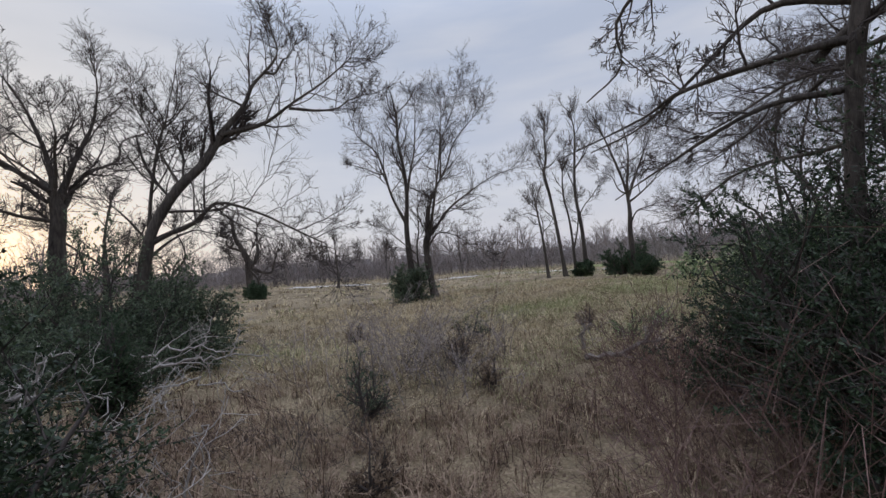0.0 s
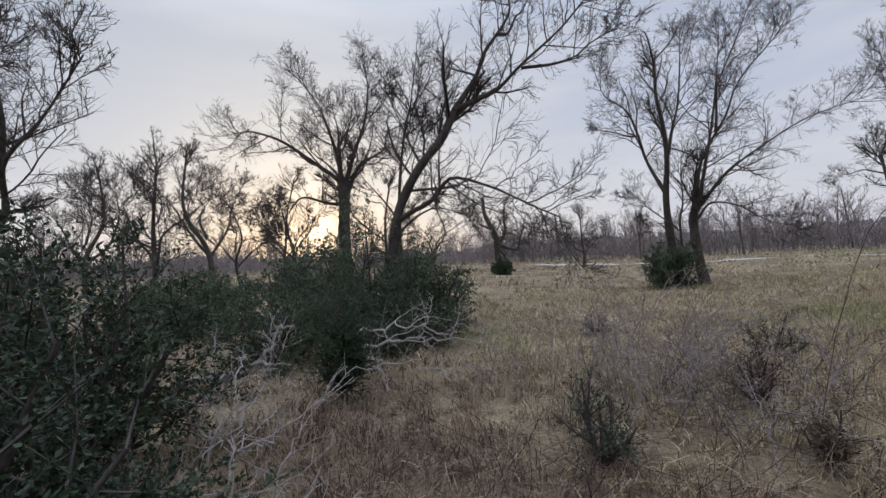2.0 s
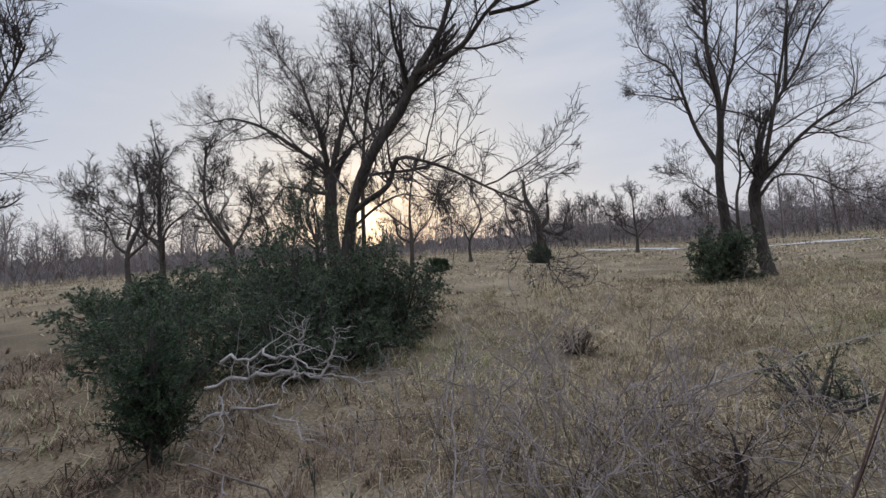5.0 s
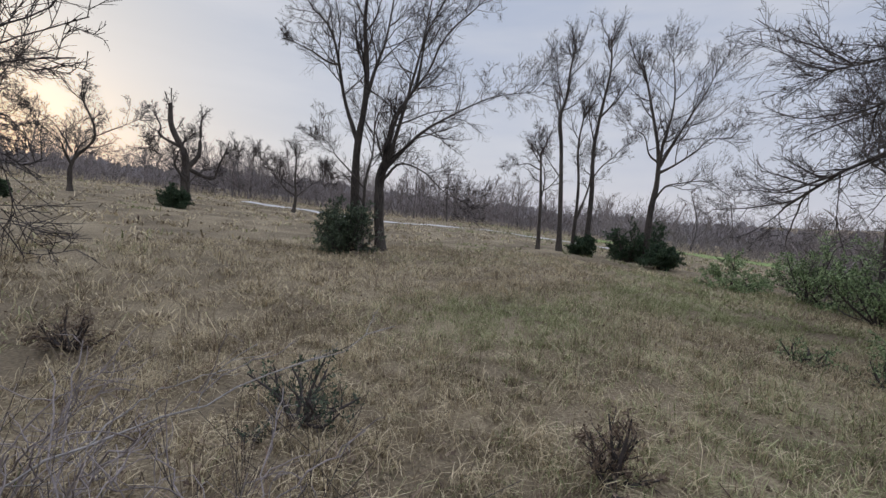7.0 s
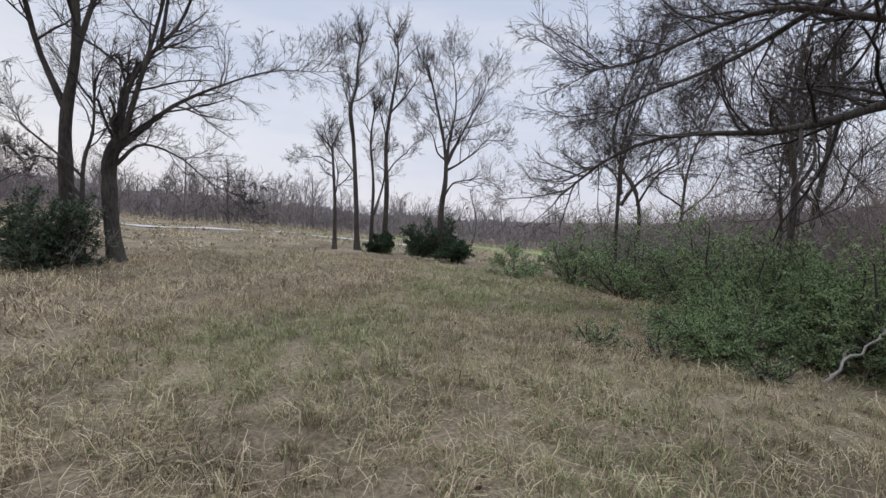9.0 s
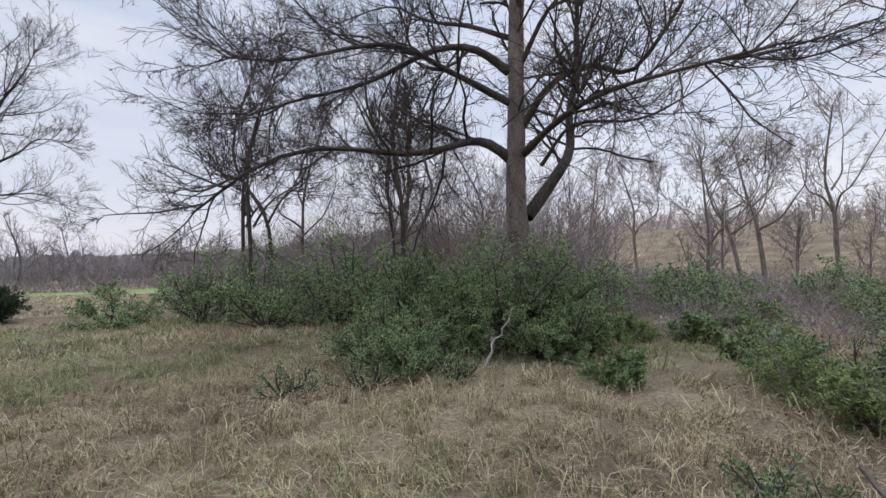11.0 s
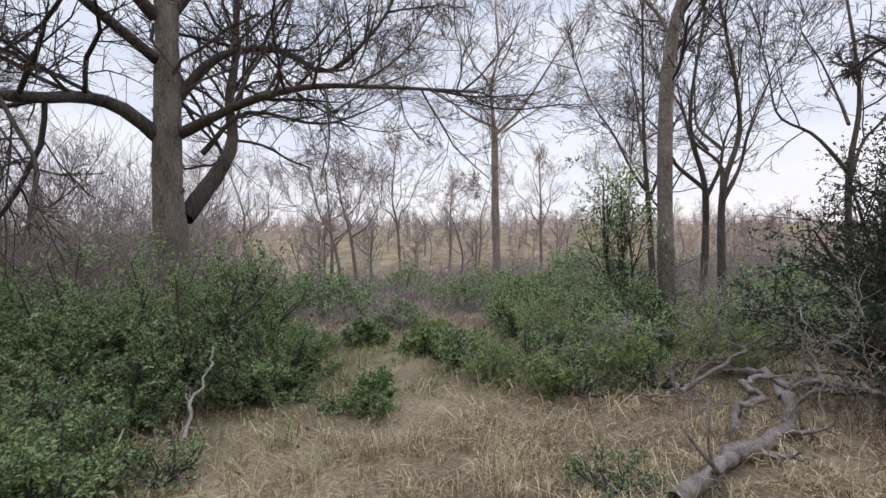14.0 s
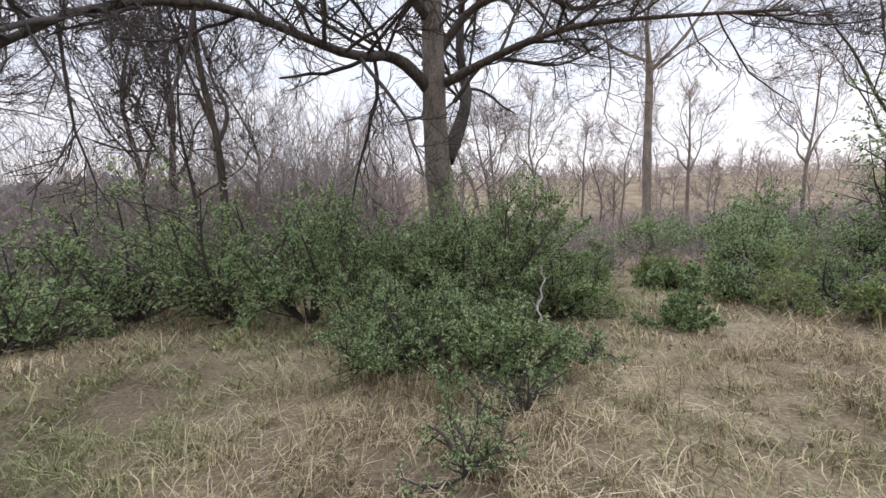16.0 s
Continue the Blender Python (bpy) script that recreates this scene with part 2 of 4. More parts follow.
    return Q, np.maximum(r * np.linspace(1, 0.35, n)[None], floor * 0.7)


def smooth_noise(g, m, n, knots):
    """Gentle wandering for m lines of n points: zero at the foot, no kinks."""
    k = g.normal(size=(m, knots + 1, 3))
    k[:, 0] = 0
    return np.stack([curve_through(q, n) for q in k])


PATH = [(0, 0), (-0.1, 1.0), (0, 2), (0.35, 3.1), (0.7, 4.1), (1.15, 5.0), (1.6, 6.0), (1.85, 6.9), (2.0, 7.7), (2.4, 8.2), (2.8, 8.4), (3.3, 9.1), (3.7, 9.9), (4.1, 10.8), (4.3, 11.7)]


def clear_of_way(Q, R, x, y, room=1.1):
    """Leaves out the shoots that would hang into the way at head height."""
    q = Q[..., :2] + np.array([x, y])
    near = np.min(np.linalg.norm(q[:, :, None] - np.array(PATH)[None, None], axis=3), axis=(1, 2))
    keep = (near > room) | (Q[..., 2].min(1) > 3.4)
    return Q[keep], R[keep]


def bare_tree(name, x, y, limbs, label, group="", face=(0, 1), seed=1, bark=None, twig=None, dense=3.0, reach=1.0, fine=(7, 5), rise=0.08, floor=0.0044, z0=None, knots=0, rel=False, limb_bark=None):
    """A leafless tree. limbs: the trunk first, each a list of (across, height[, depth]) with its two radii;
    across runs to the right of the way face, seen from where one stands. Twigs grow on all but the trunk's foot."""
    g = np.random.default_rng(seed)
    zb = gz(x, y) if z0 is None else z0
    root = thing(name, x, y, zb, label, "tree", group)
    fx, fy = np.array(face, float) / math.hypot(*face)
    lines, radii = [], []
    for number, (pts, r0, r1) in enumerate(limbs):
        pts = [(p[0], p[1] + (zb if rel else 0.0), p[2] if len(p) > 2 else 0.0) for p in pts]
        if number == 0:
            pts[0] = (pts[0][0], min(pts[0][1], zb - 0.1), pts[0][2])
        c = np.array([(u * fy + w * fx, -u * fx + w * fy, z - zb) for u, z, w in pts])
        n = 22 if number == 0 else 16
        line = curve_through(c, n)
        size = np.linalg.norm(np.diff(line, axis=0), axis=1).sum()
        line = line + smooth_noise(g, 1, n, 4)[0] * 0.034 * min(size, 4.0) * (0.12 if number == 0 else 1.0)
        r = r0 + (r1 - r0) * np.linspace(0, 1, n) ** 0.8
        if number:
            r = np.maximum(r * 0.86 * np.linspace(1, 0.55, n), 0.007)
        if number == 0 and c[0, 2] < 0.6:
            r = r * (1 + 0.55 * np.exp(-np.maximum(line[:, 2] - line[0, 2], 0) / 0.25))
        r = r * (1 + 0.05 * g.normal(size=n))
        lines.append(line), radii.append(r)
        v, f = tubes(line[None], r[None], 14 if number == 0 else 9)
        part("trunk" if number == 0 else "limb", mesh_of(name, v, f, (bark if number == 0 else limb_bark or bark) or BARK), root)
        for _ in range(knots if number == 0 else 0):
            k = int(g.integers(6, n - 2))
            a = g.random() * 6.28
            o = line[k] + r[k] * 0.9 * np.array([math.cos(a), math.sin(a), 0])
            stub = np.stack([o, o + np.array([math.cos(a), math.sin(a), 0.25]) * r[k] * 0.2])
            v, f = tubes(stub[None], np.array([[r[k] * 0.3, r[k] * 0.2]]), 7)
            part("knot", mesh_of(name, v, f, bark or BARK), root)
    pieces = []
    for first, (line, r) in enumerate(zip(lines, radii)):
        size = np.linalg.norm(np.diff(line, axis=0), axis=1).sum()
        count = max(3, int(0.85 * dense * size * (0.45 if first == 0 else 1.0)))
        span = np.array([min(max(size, 1.8), 4.2) * reach])
        # branches along the limb, and a fan of them where the limb runs out
        Q, R2 = sprout(line[None], r[None], count, 0.48, 52, rise, 8, g, tmin=0.5 if first == 0 else 0.2, thin=0.5, floor=floor * 1.7, lengths=span, taper=0.45, wobble=0.13)
        E, R5 = sprout(line[None, -5:], r[None, -5:], 6, 0.30, 38, rise, 8, g, tmin=0.45, thin=0.75, floor=floor * 1.8, lengths=span, taper=0.0, wobble=0.12)
        Q, R2 = np.concatenate([Q, E]), np.minimum(np.concatenate([R2, R5]), 0.028)
        Q, R2 = clear_of_way(Q, R2, x, y)
        pieces.append(tubes(Q, R2, 4))
        # shoots, sprays and last twigs, each shorter and thinner than what carries it
        Q3, R3 = sprout(Q, R2, fine[0], 0.48, 44, rise, 4, g, tmin=0.14, thin=0.55, floor=floor * 1.1, wobble=0.15, taper=0.5)
        Q3, R3 = clear_of_way(Q3, R3, x, y)
        pieces.append(tubes(Q3, np.minimum(R3, 0.011), 3))
        Q4, R4 = sprout(Q3, R3, fine[1], 0.58, 40, rise, 2, g, tmin=0.12, thin=0.6, floor=floor * 0.95, taper=0.45)
        pieces.append(tubes(Q4, np.minimum(R4, 0.008), 3))
        Q5, R6 = sprout(Q4, R4, 4, 0.62, 38, rise, 2, g, tmin=0.15, thin=0.8, floor=floor * 0.9, taper=0.4)
        pieces.append(slivers(Q5, R6 * 0.75, g))
    v, f = join(pieces)
    tagged(part("crown", mesh_of(name, v, f, twig or TWIG), root), kind="stuff")
    return root


def leaves_on(Q, per, size, g, droop=0.0):
    """Small folded leaves along the lines Q."""
    m, n = Q.shape[:2]
    s = g.random((m, per)) * (n - 1.001)
    i, f = s.astype(int), (s % 1)[..., None]
    row = np.arange(m)[:, None]
    o = (Q[row, i] * (1 - f) + Q[row, i + 1] * f).reshape(-1, 3)
    along = unit(Q[row, i + 1] - Q[row, i]).reshape(-1, 3)
    d = unit(along * 0.7 + g.normal(size=o.shape) * 0.6 + np.array([0, 0, -droop]))
    w = unit(np.cross(d, g.normal(size=o.shape)))
    ln = size * (0.6 + 0.8 * g.random((len(o), 1)))
    k = 0.22
    V = np.stack([o, o + d * ln * 0.45 + w * ln * k, o + d * ln, o + d * ln * 0.5 - w * ln * k], 1)
    F = np.arange(len(o) * 4).reshape(-1, 4)
    return V.reshape(-1, 3), F


def shrub(name, x, y, wide, tall, label, group="", leaf=None, size=0.05, stems=14, shoots=11, sprays=8, per=11, seed=1, lean=1.0, twig=None, category="shrub"):
    """An evergreen shrub: stems from one foot, side shoots, sprays, and small leaves on them."""
    g = np.random.default_rng(seed)
    root = thing(name, x, y, gz(x, y), label, category, group, turn=float(g.random() * 360))
    az = (np.arange(stems) + 0.8 * g.random(stems)) * 2 * np.pi / stems
    tilt = lean * np.sqrt(g.random(stems))
    lines = []
    for a, q in zip(az, tilt):
        end = np.array([math.cos(a) * wide * q, math.sin(a) * wide * q, tall * (0.62 + 0.45 * g.random()) * math.sqrt(max(0.02, 1 - (q * 0.98) ** 2))])
        mid = end * 0.5 + np.array([math.cos(a), math.sin(a), 0]) * wide * 0.08 + g.normal(size=3) * 0.08 * wide
        lines.append(curve_through([np.array([math.cos(a), math.sin(a), 0]) * 0.06 * wide, mid, end], 9))
    P = np.stack(lines)
    R = np.linspace(0.022, 0.006, 9)[None] * np.ones((stems, 1)) * min(1.6, 0.6 + 0.4 * tall)
    for a in range(stems):
        v, f = tubes(P[a:a + 1], R[a:a + 1], 5)
        part("stem", mesh_of(name, v, f, twig or TWIG), root)
    Q2, R2 = sprout(P, R, shoots, 0.48, 52, 0.03, 5, g, tmin=0.12, thin=0.5, floor=0.003)
    Q3, R3 = sprout(Q2, R2, sprays, 0.5, 48, 0.02, 4, g, tmin=0.1, thin=0.6, floor=0.002)
    for Q in (Q2, Q3):
        Q[..., 2] = np.maximum(Q[..., 2], 0.03)
    v, f = join([tubes(Q2[:, ::2], R2[:, ::2], 3), tubes(Q3[::3, ::3], R3[::3, ::3], 3)])
    tagged(part("branchwork", mesh_of(name, v, f, twig or TWIG), root), kind="stuff")
    v, f = leaves_on(Q3, per, size, g)
    tagged(part("foliage", mesh_of(name, v, f, leaf or LEAF, smooth=False), root), kind="stuff")
    return root


def dead_branch(name, x, y, limbs, label, z=0.0, mat=None, seed=1, per=4, ratio=0.3, twigs=3, turn=0.0, category="dead branch", kink=0.03):
    """Fallen wood: crooked limbs (x, y, z along the ground) with broken side twigs."""
    g = np.random.default_rng(seed)
    root = thing(name, x, y, gz(x, y) + z, label, category, turn=turn)
    for pts, r0, r1 in limbs:
        line = curve_through(pts, 18)
        size = np.linalg.norm(np.diff(line, axis=0), axis=1).sum()
        line[1:-1] += g.normal(size=(16, 3)) * kink * min(size, 1.2) * 0.5
        r = np.linspace(r0, r1, 18) * (1 + 0.12 * g.normal(size=18))
        v, f = tubes(line[None], np.abs(r)[None], 8)
        part("limb", mesh_of(name, v, f, mat or DEAD), root)
        if per:
            Q, R2 = sprout(line[None], r[None], per, ratio, 55, 0.02, 6, g, tmin=0.15, thin=0.5, floor=0.003 if r0 > 0.005 else 0.0008, wobble=0.28)
            pieces = [tubes(Q, R2, 4)]
            if twigs:
                Q3, R3 = sprout(Q, R2, twigs, 0.5, 50, 0.02, 4, g, thin=0.6, floor=0.002, wobble=0.3)
                pieces.append(tubes(Q3, R3, 3))
            v, f = join(pieces)
            tagged(part("spray", mesh_of(name, v, f, mat or DEAD), root), kind="stuff")
    return root


# ---- ground ----
def ground_sheet():
    s = np.linspace(-1, 1, 261)
    ax = 2.0 + np.sinh(s * 6.2) * 4.2
    ay = 8.0 + np.sinh(s * 6.2) * 4.2
    X, Y = np.meshgrid(ax, ay)
    V = np.stack([X, Y, ground_z(X, Y)], -1).reshape(-1, 3)
    n = len(s)
    i = (np.arange(n - 1)[:, None] * n + np.arange(n - 1)[None]).ravel()
    tagged(new("ground", mesh_of("ground", V, np.stack([i, i + 1, i + n + 1, i + n], -1), SOIL)), "dry winter meadow ground with brown soil and thatch", "ground", kind="structure")


ground_sheet()


def strip(name, pts, width, mat, label, category):
    """A flat band that lies on the ground along the points."""
    line = curve_through([(*p, 0) for p in pts], 40)
    d = unit(np.gradient(line, axis=0))
    side = np.stack([d[:, 1], -d[:, 0], 0 * d[:, 0]], -1)
    rows = []
    for k in np.linspace(-0.5, 0.5, 5):
        q = line + side * width * k
        q[:, 2] = ground_z(q[:, 0], q[:, 1]) + 0.06
        rows.append(q)
    V = np.stack(rows, 1).reshape(-1, 3)
    i = (np.arange(39)[:, None] * 5 + np.arange(4)[None]).ravel()
    return tagged(new(name, mesh_of(name, V, np.stack([i, i + 1, i + 6, i + 5], -1), mat)), label, category, kind="structure")


strip("road", [(-15, 41.5), (-10, 40.5), (-6, 39.5), (6, 40), (12, 36.5), (17, 35)], 1.6, GRAVEL, "pale gravel farm road beyond the meadow", "road")
strip("pasture", [(16, 50), (22, 47), (28, 43), (34, 36)], 6.0, PASTURE, "mown green pasture beyond the cedars", "pasture")
strip("pasture_far", [(70, -62), (82, -44), (88, -30)], 22.0, PASTURE, "bright green pasture on the far hillside", "pasture")


# ---- trees ----
SEEN_A = (-0.46, 0.89)
bare_tree("leaning_tree", -5.4, 8.7, [
    ([(-0.75, 0.0), (-0.68, 1.3), (-0.45, 2.5), (-0.2, 3.1), (0.15, 3.7), (0.61, 4.2), (0.97, 4.77)], 0.115, 0.085),
    ([(0.97, 4.77), (1.26, 5.28), (1.68, 5.8), (2.0, 6.3), (2.15, 6.9), (1.99, 7.6)], 0.09, 0.03),
    ([(2.0, 6.3), (2.46, 6.65, 0.2), (2.8, 7.4, 0.4)], 0.05, 0.02),
    ([(1.0, 4.8), (1.83, 5.14, -0.2), (2.4, 5.34, -0.4), (3.1, 5.9, -0.6), (3.7, 6.4, -0.8)], 0.075, 0.025),
    ([(2.4, 5.34, -0.4), (3.4, 5.26, -0.7), (3.9, 5.6, -0.9)], 0.045, 0.02),
    ([(-0.45, 2.5), (-0.08, 2.98, -0.2), (0.36, 3.2, -0.5), (0.8, 3.13, -0.8), (1.3, 2.8, -1.1), (1.9, 2.45, -1.4), (2.6, 2.2, -1.6)], 0.075, 0.025),
    ([(-0.5, 2.2), (0.1, 2.6, 0.4), (0.5, 2.75, 0.8), (1.1, 2.8, 1.2)], 0.04, 0.015),
    ([(0.15, 3.7), (-0.2, 4.6, 0.4), (-0.5, 5.4, 0.7)], 0.045, 0.015),
], "dark leafless tree leaning over a green shrub", face=SEEN_A, seed=3, dense=3.6, reach=0.85)
bare_tree("slender_tree", -6.3, 9.0, [([(0, 0), (0.1, 2.0), (0.2, 3.4), (0.4, 4.6), (0.6, 5.3)], 0.06, 0.02), ([(0.15, 3.0), (0.6, 3.9), (0.9, 4.6)], 0.03, 0.01), ([(0.12, 2.6), (-0.5, 3.5), (-0.7, 4.3)], 0.03, 0.01)],
          "slender dark leafless tree beside the leaning tree", face=SEEN_A, seed=4, dense=4.0)
bare_tree("oak_tree", -9.6, 10.7, [
    ([(0, 0), (-0.04, 2.1), (0.03, 3.6), (0.0, 4.2)], 0.20, 0.16),
    ([(0.0, 3.7), (-0.24, 4.57), (-1.0, 5.16), (-1.7, 5.65), (-2.4, 5.95), (-3.1, 6.1)], 0.11, 0.03),
    ([(0.0, 4.1), (-0.08, 5.1), (-0.24, 6.0), (-0.55, 6.9), (-0.9, 7.5)], 0.11, 0.025),
    ([(0.05, 4.0), (0.44, 5.1), (0.6, 6.3), (0.8, 7.2), (0.9, 7.8)], 0.11, 0.025),
    ([(0.1, 3.8), (0.49, 4.6, 0.3), (1.3, 5.3, 0.6), (1.7, 6.0, 0.9), (2.3, 6.6, 1.1)], 0.09, 0.025),
    ([(-0.1, 3.6), (-0.76, 3.8), (-1.4, 3.55), (-1.9, 3.05)], 0.07, 0.02),
    ([(0.0, 4.1), (-0.5, 5.2, 1.0), (-1.2, 6.2, 1.8)], 0.08, 0.02),
    ([(0.0, 4.1), (0.3, 5.0, -1.0), (0.0, 6.0, -1.8)], 0.08, 0.02),
], "spreading leafless oak silhouetted against the evening sky", face=(-0.66, 0.75), seed=5, dense=3.6, reach=0.78)
bare_tree("meadow_tree", -1.5, 19.6, [
    ([(0.12, -0.1), (0.01, 2.1), (0.0, 3.4), (0.15, 4.8), (0.13, 6.1), (0.0, 7.4), (0.1, 8.8)], 0.17, 0.04),
    ([(-0.03, 3.6), (-0.4, 4.8), (-0.75, 6.0), (-1.2, 7.0), (-1.8, 7.8), (-1.9, 8.6)], 0.10, 0.025),
    ([(0.12, 4.6), (0.45, 5.9), (0.82, 7.0), (0.95, 8.2), (1.2, 9.4)], 0.09, 0.025),
    ([(-0.7, 5.9), (-1.5, 6.3), (-2.2, 6.5)], 0.05, 0.02),
], "tall leafless tree in the open meadow", group="trees in the meadow", face=(-0.07, 1), seed=6, dense=3.6, reach=0.9)
bare_tree("meadow_tree", -0.6, 19.6, [
    ([(0.1, -0.1), (-0.05, 1.4), (-0.08, 2.4), (0.1, 3.0)], 0.18, 0.15),
    ([(0.0, 2.5), (0.06, 3.65), (0.12, 4.7)], 0.11, 0.07),
    ([(0.07, 2.7), (0.5, 4.1), (0.95, 5.6), (1.4, 6.7), (2.5, 7.7), (3.2, 8.6)], 0.09, 0.025),
    ([(0.2, 2.9), (1.06, 4.1), (2.2, 4.6), (3.5, 5.3), (4.9, 5.7)], 0.09, 0.02),
    ([(0.05, 2.4), (0.7, 2.8), (1.36, 2.75), (2.2, 2.2), (2.9, 1.9)], 0.06, 0.015),
    ([(0.15, 3.0), (0.6, 5.0), (0.8, 6.3), (1.2, 7.6), (1.3, 9.0)], 0.09, 0.025),
    ([(0.9, 5.5), (1.0, 7.0), (1.9, 9.0), (2.1, 10.0)], 0.06, 0.02),
], "leafless tree with a broken snag and long drooping limb", group="trees in the meadow", face=(-0.07, 1), seed=7, dense=3.6, reach=0.9)
bare_tree("slender_tree", -1.1, 19.3, [([(0, 0), (0.0, 2.1), (0.13, 3.0), (0.16, 4.0)], 0.06, 0.02), ([(0, 2.0), (-0.9, 3.0), (-1.5, 3.6)], 0.04, 0.015), ([(0, 1.5), (-0.7, 2.3), (-1.3, 2.4)], 0.04, 0.015)],
          "slender leafless tree between two taller ones", face=(-0.07, 1), seed=8, dense=4.0)
FACE_R = (0.33, 0.94)
bare_tree("broken_tree", 6.4, 26.2, [([(0, -0.1), (-0.1, 2.2), (-0.3, 4.6)], 0.10, 0.05), ([(-0.25, 3.8), (-0.9, 4.1), (-1.6, 4.0)], 0.05, 0.02)], "leafless tree with a broken top at the meadow's edge", face=FACE_R, seed=9, dense=3.0)
bare_tree("meadow_tree", 7.4, 26.0, [([(0, -0.1), (-0.17, 2.3), (-0.4, 4.8), (-0.6, 6.4), (-0.4, 7.3), (-0.36, 8.6), (-0.2, 9.7)], 0.13, 0.03), ([(-0.4, 4.9), (-0.75, 6.8), (-1.1, 9.0)], 0.07, 0.02), ([(-0.3, 3.5), (-1.0, 4.4), (-1.5, 5.4)], 0.04, 0.015)],
          "tall slim leafless tree at the meadow's edge", group="trees at the meadow's edge", face=FACE_R, seed=10, dense=3.2, reach=0.8, rise=0.16)
bare_tree("meadow_tree", 8.1, 26.2, [([(0, 0), (0.0, 2.7), (-0.2, 4.9), (-0.1, 6.8)], 0.10, 0.03), ([(0.05, 1.6), (0.6, 3.6), (0.8, 4.8)], 0.07, 0.03)],
          "slim leafless tree with a pale lower trunk", group="trees at the meadow's edge", face=FACE_R, seed=11, dense=3.2, reach=0.7, rise=0.16)
bare_tree("meadow_tree", 8.7, 26.0, [([(0, -0.1), (0.0, 2.7), (-0.15, 4.9), (0.0, 6.8), (0.2, 8.7), (0.1, 10.2)], 0.14, 0.03), ([(0.0, 6.5), (0.9, 7.6), (1.5, 9.2)], 0.06, 0.02), ([(-0.05, 3.6), (0.7, 4.6), (1.6, 5.4)], 0.05, 0.02), ([(-0.1, 5.0), (-0.5, 6.4), (-0.7, 8.0)], 0.05, 0.02)],
          "tall leafless tree with upswept branches", group="trees at the meadow's edge", face=FACE_R, seed=12, dense=3.2, reach=0.8, rise=0.16)
bare_tree("spreading_tree", 11.3, 25.2, [
    ([(0, -0.3), (-0.02, 2.1), (0.07, 3.5), (-0.07, 5.1), (-0.6, 7.2), (-1.1, 8.9)], 0.18, 0.03),
    ([(0.1, 4.3), (0.33, 6.0), (0.2, 8.1), (-0.1, 9.3)], 0.10, 0.025), ([(0.1, 4.3), (0.9, 5.8), (1.5, 7.4), (1.75, 8.8)], 0.10, 0.025),
    ([(0.08, 2.8), (0.75, 3.6), (1.8, 3.7), (2.95, 3.2)], 0.07, 0.02), ([(0.1, 4.0), (1.4, 5.0), (2.9, 5.7)], 0.08, 0.02), ([(0.0, 4.5), (-0.8, 5.6), (-1.6, 6.4)], 0.06, 0.02)],
    "spreading leafless tree behind dark cedars", face=FACE_R, seed=13, dense=3.2, rise=0.13)
# the big grey tree in the hedge, its limbs reaching out over the meadow
bare_tree("big_tree", 11.3, 8.5, [
    ([(0, -0.4), (0, 1.4), (-0.05, 2.6), (0.0, 4.1), (0.06, 6.3), (0.2, 8.5), (0.3, 10.5)], 0.27, 0.12),
    ([(0.18, 2.2), (0.75, 3.2, 0.4), (1.25, 4.1, 0.9), (1.42, 5.1, 1.1), (1.48, 6.2, 1.2), (1.6, 9.0, 1.3)], 0.17, 0.11),
    ([(-0.1, 3.4), (-0.5, 3.8, -0.2), (-0.9, 3.85, -0.4), (-1.5, 3.65, -0.8), (-2.4, 3.4, -1.3), (-3.4, 3.15, -1.9), (-4.4, 2.85, -2.5), (-5.2, 2.4, -3.0)], 0.15, 0.04),
    ([(-0.15, 5.3), (-0.9, 5.5, -0.3), (-1.7, 5.3, -0.8), (-2.7, 4.7, -1.3), (-3.7, 4.4, -1.8), (-4.8, 3.9, -2.3)], 0.12, 0.035),
    ([(-0.1, 4.6), (-1.2, 5.2, -0.8), (-2.5, 5.3, -1.8), (-3.6, 4.9, -2.8), (-4.4, 4.5, -3.5)], 0.10, 0.03),
    ([(-0.1, 6.0), (-1.2, 6.6, 0.2), (-2.6, 6.8, 0.0), (-4.2, 6.5, -0.3)], 0.08, 0.02),
    ([(0.1, 3.5), (0.7, 3.75, -1.0), (1.3, 3.75, -2.0), (1.9, 3.55, -3.0), (2.5, 3.5, -4.2)], 0.10, 0.035),
    ([(0.12, 4.1), (0.7, 4.75, -0.5), (1.3, 4.9, -1.2), (1.9, 4.5, -1.7), (2.5, 5.0, -2.3), (2.9, 5.9, -2.7)], 0.10, 0.035),
    ([(0.1, 5.4), (0.8, 6.4, -0.4), (1.8, 6.9, -0.9), (3.0, 7.2, -1.4)], 0.07, 0.02),
    ([(0.5, 3.3, 0.2), (1.6, 4.0, -0.4), (2.8, 4.3, -0.8), (4.0, 4.6, -1.0)], 0.06, 0.02),
    ([(0.1, 6.5), (0.3, 7.8, -1.2), (0.4, 8.8, -2.2)], 0.08, 0.02),
], "large grey-barked leafless tree rising out of green shrubs", face=(1, 0.07), seed=14, bark=BARK_GREY, limb_bark=BARK, dense=4.0, reach=0.95, rise=0.05, knots=6)
BACK = "leafless trees behind the hedge"
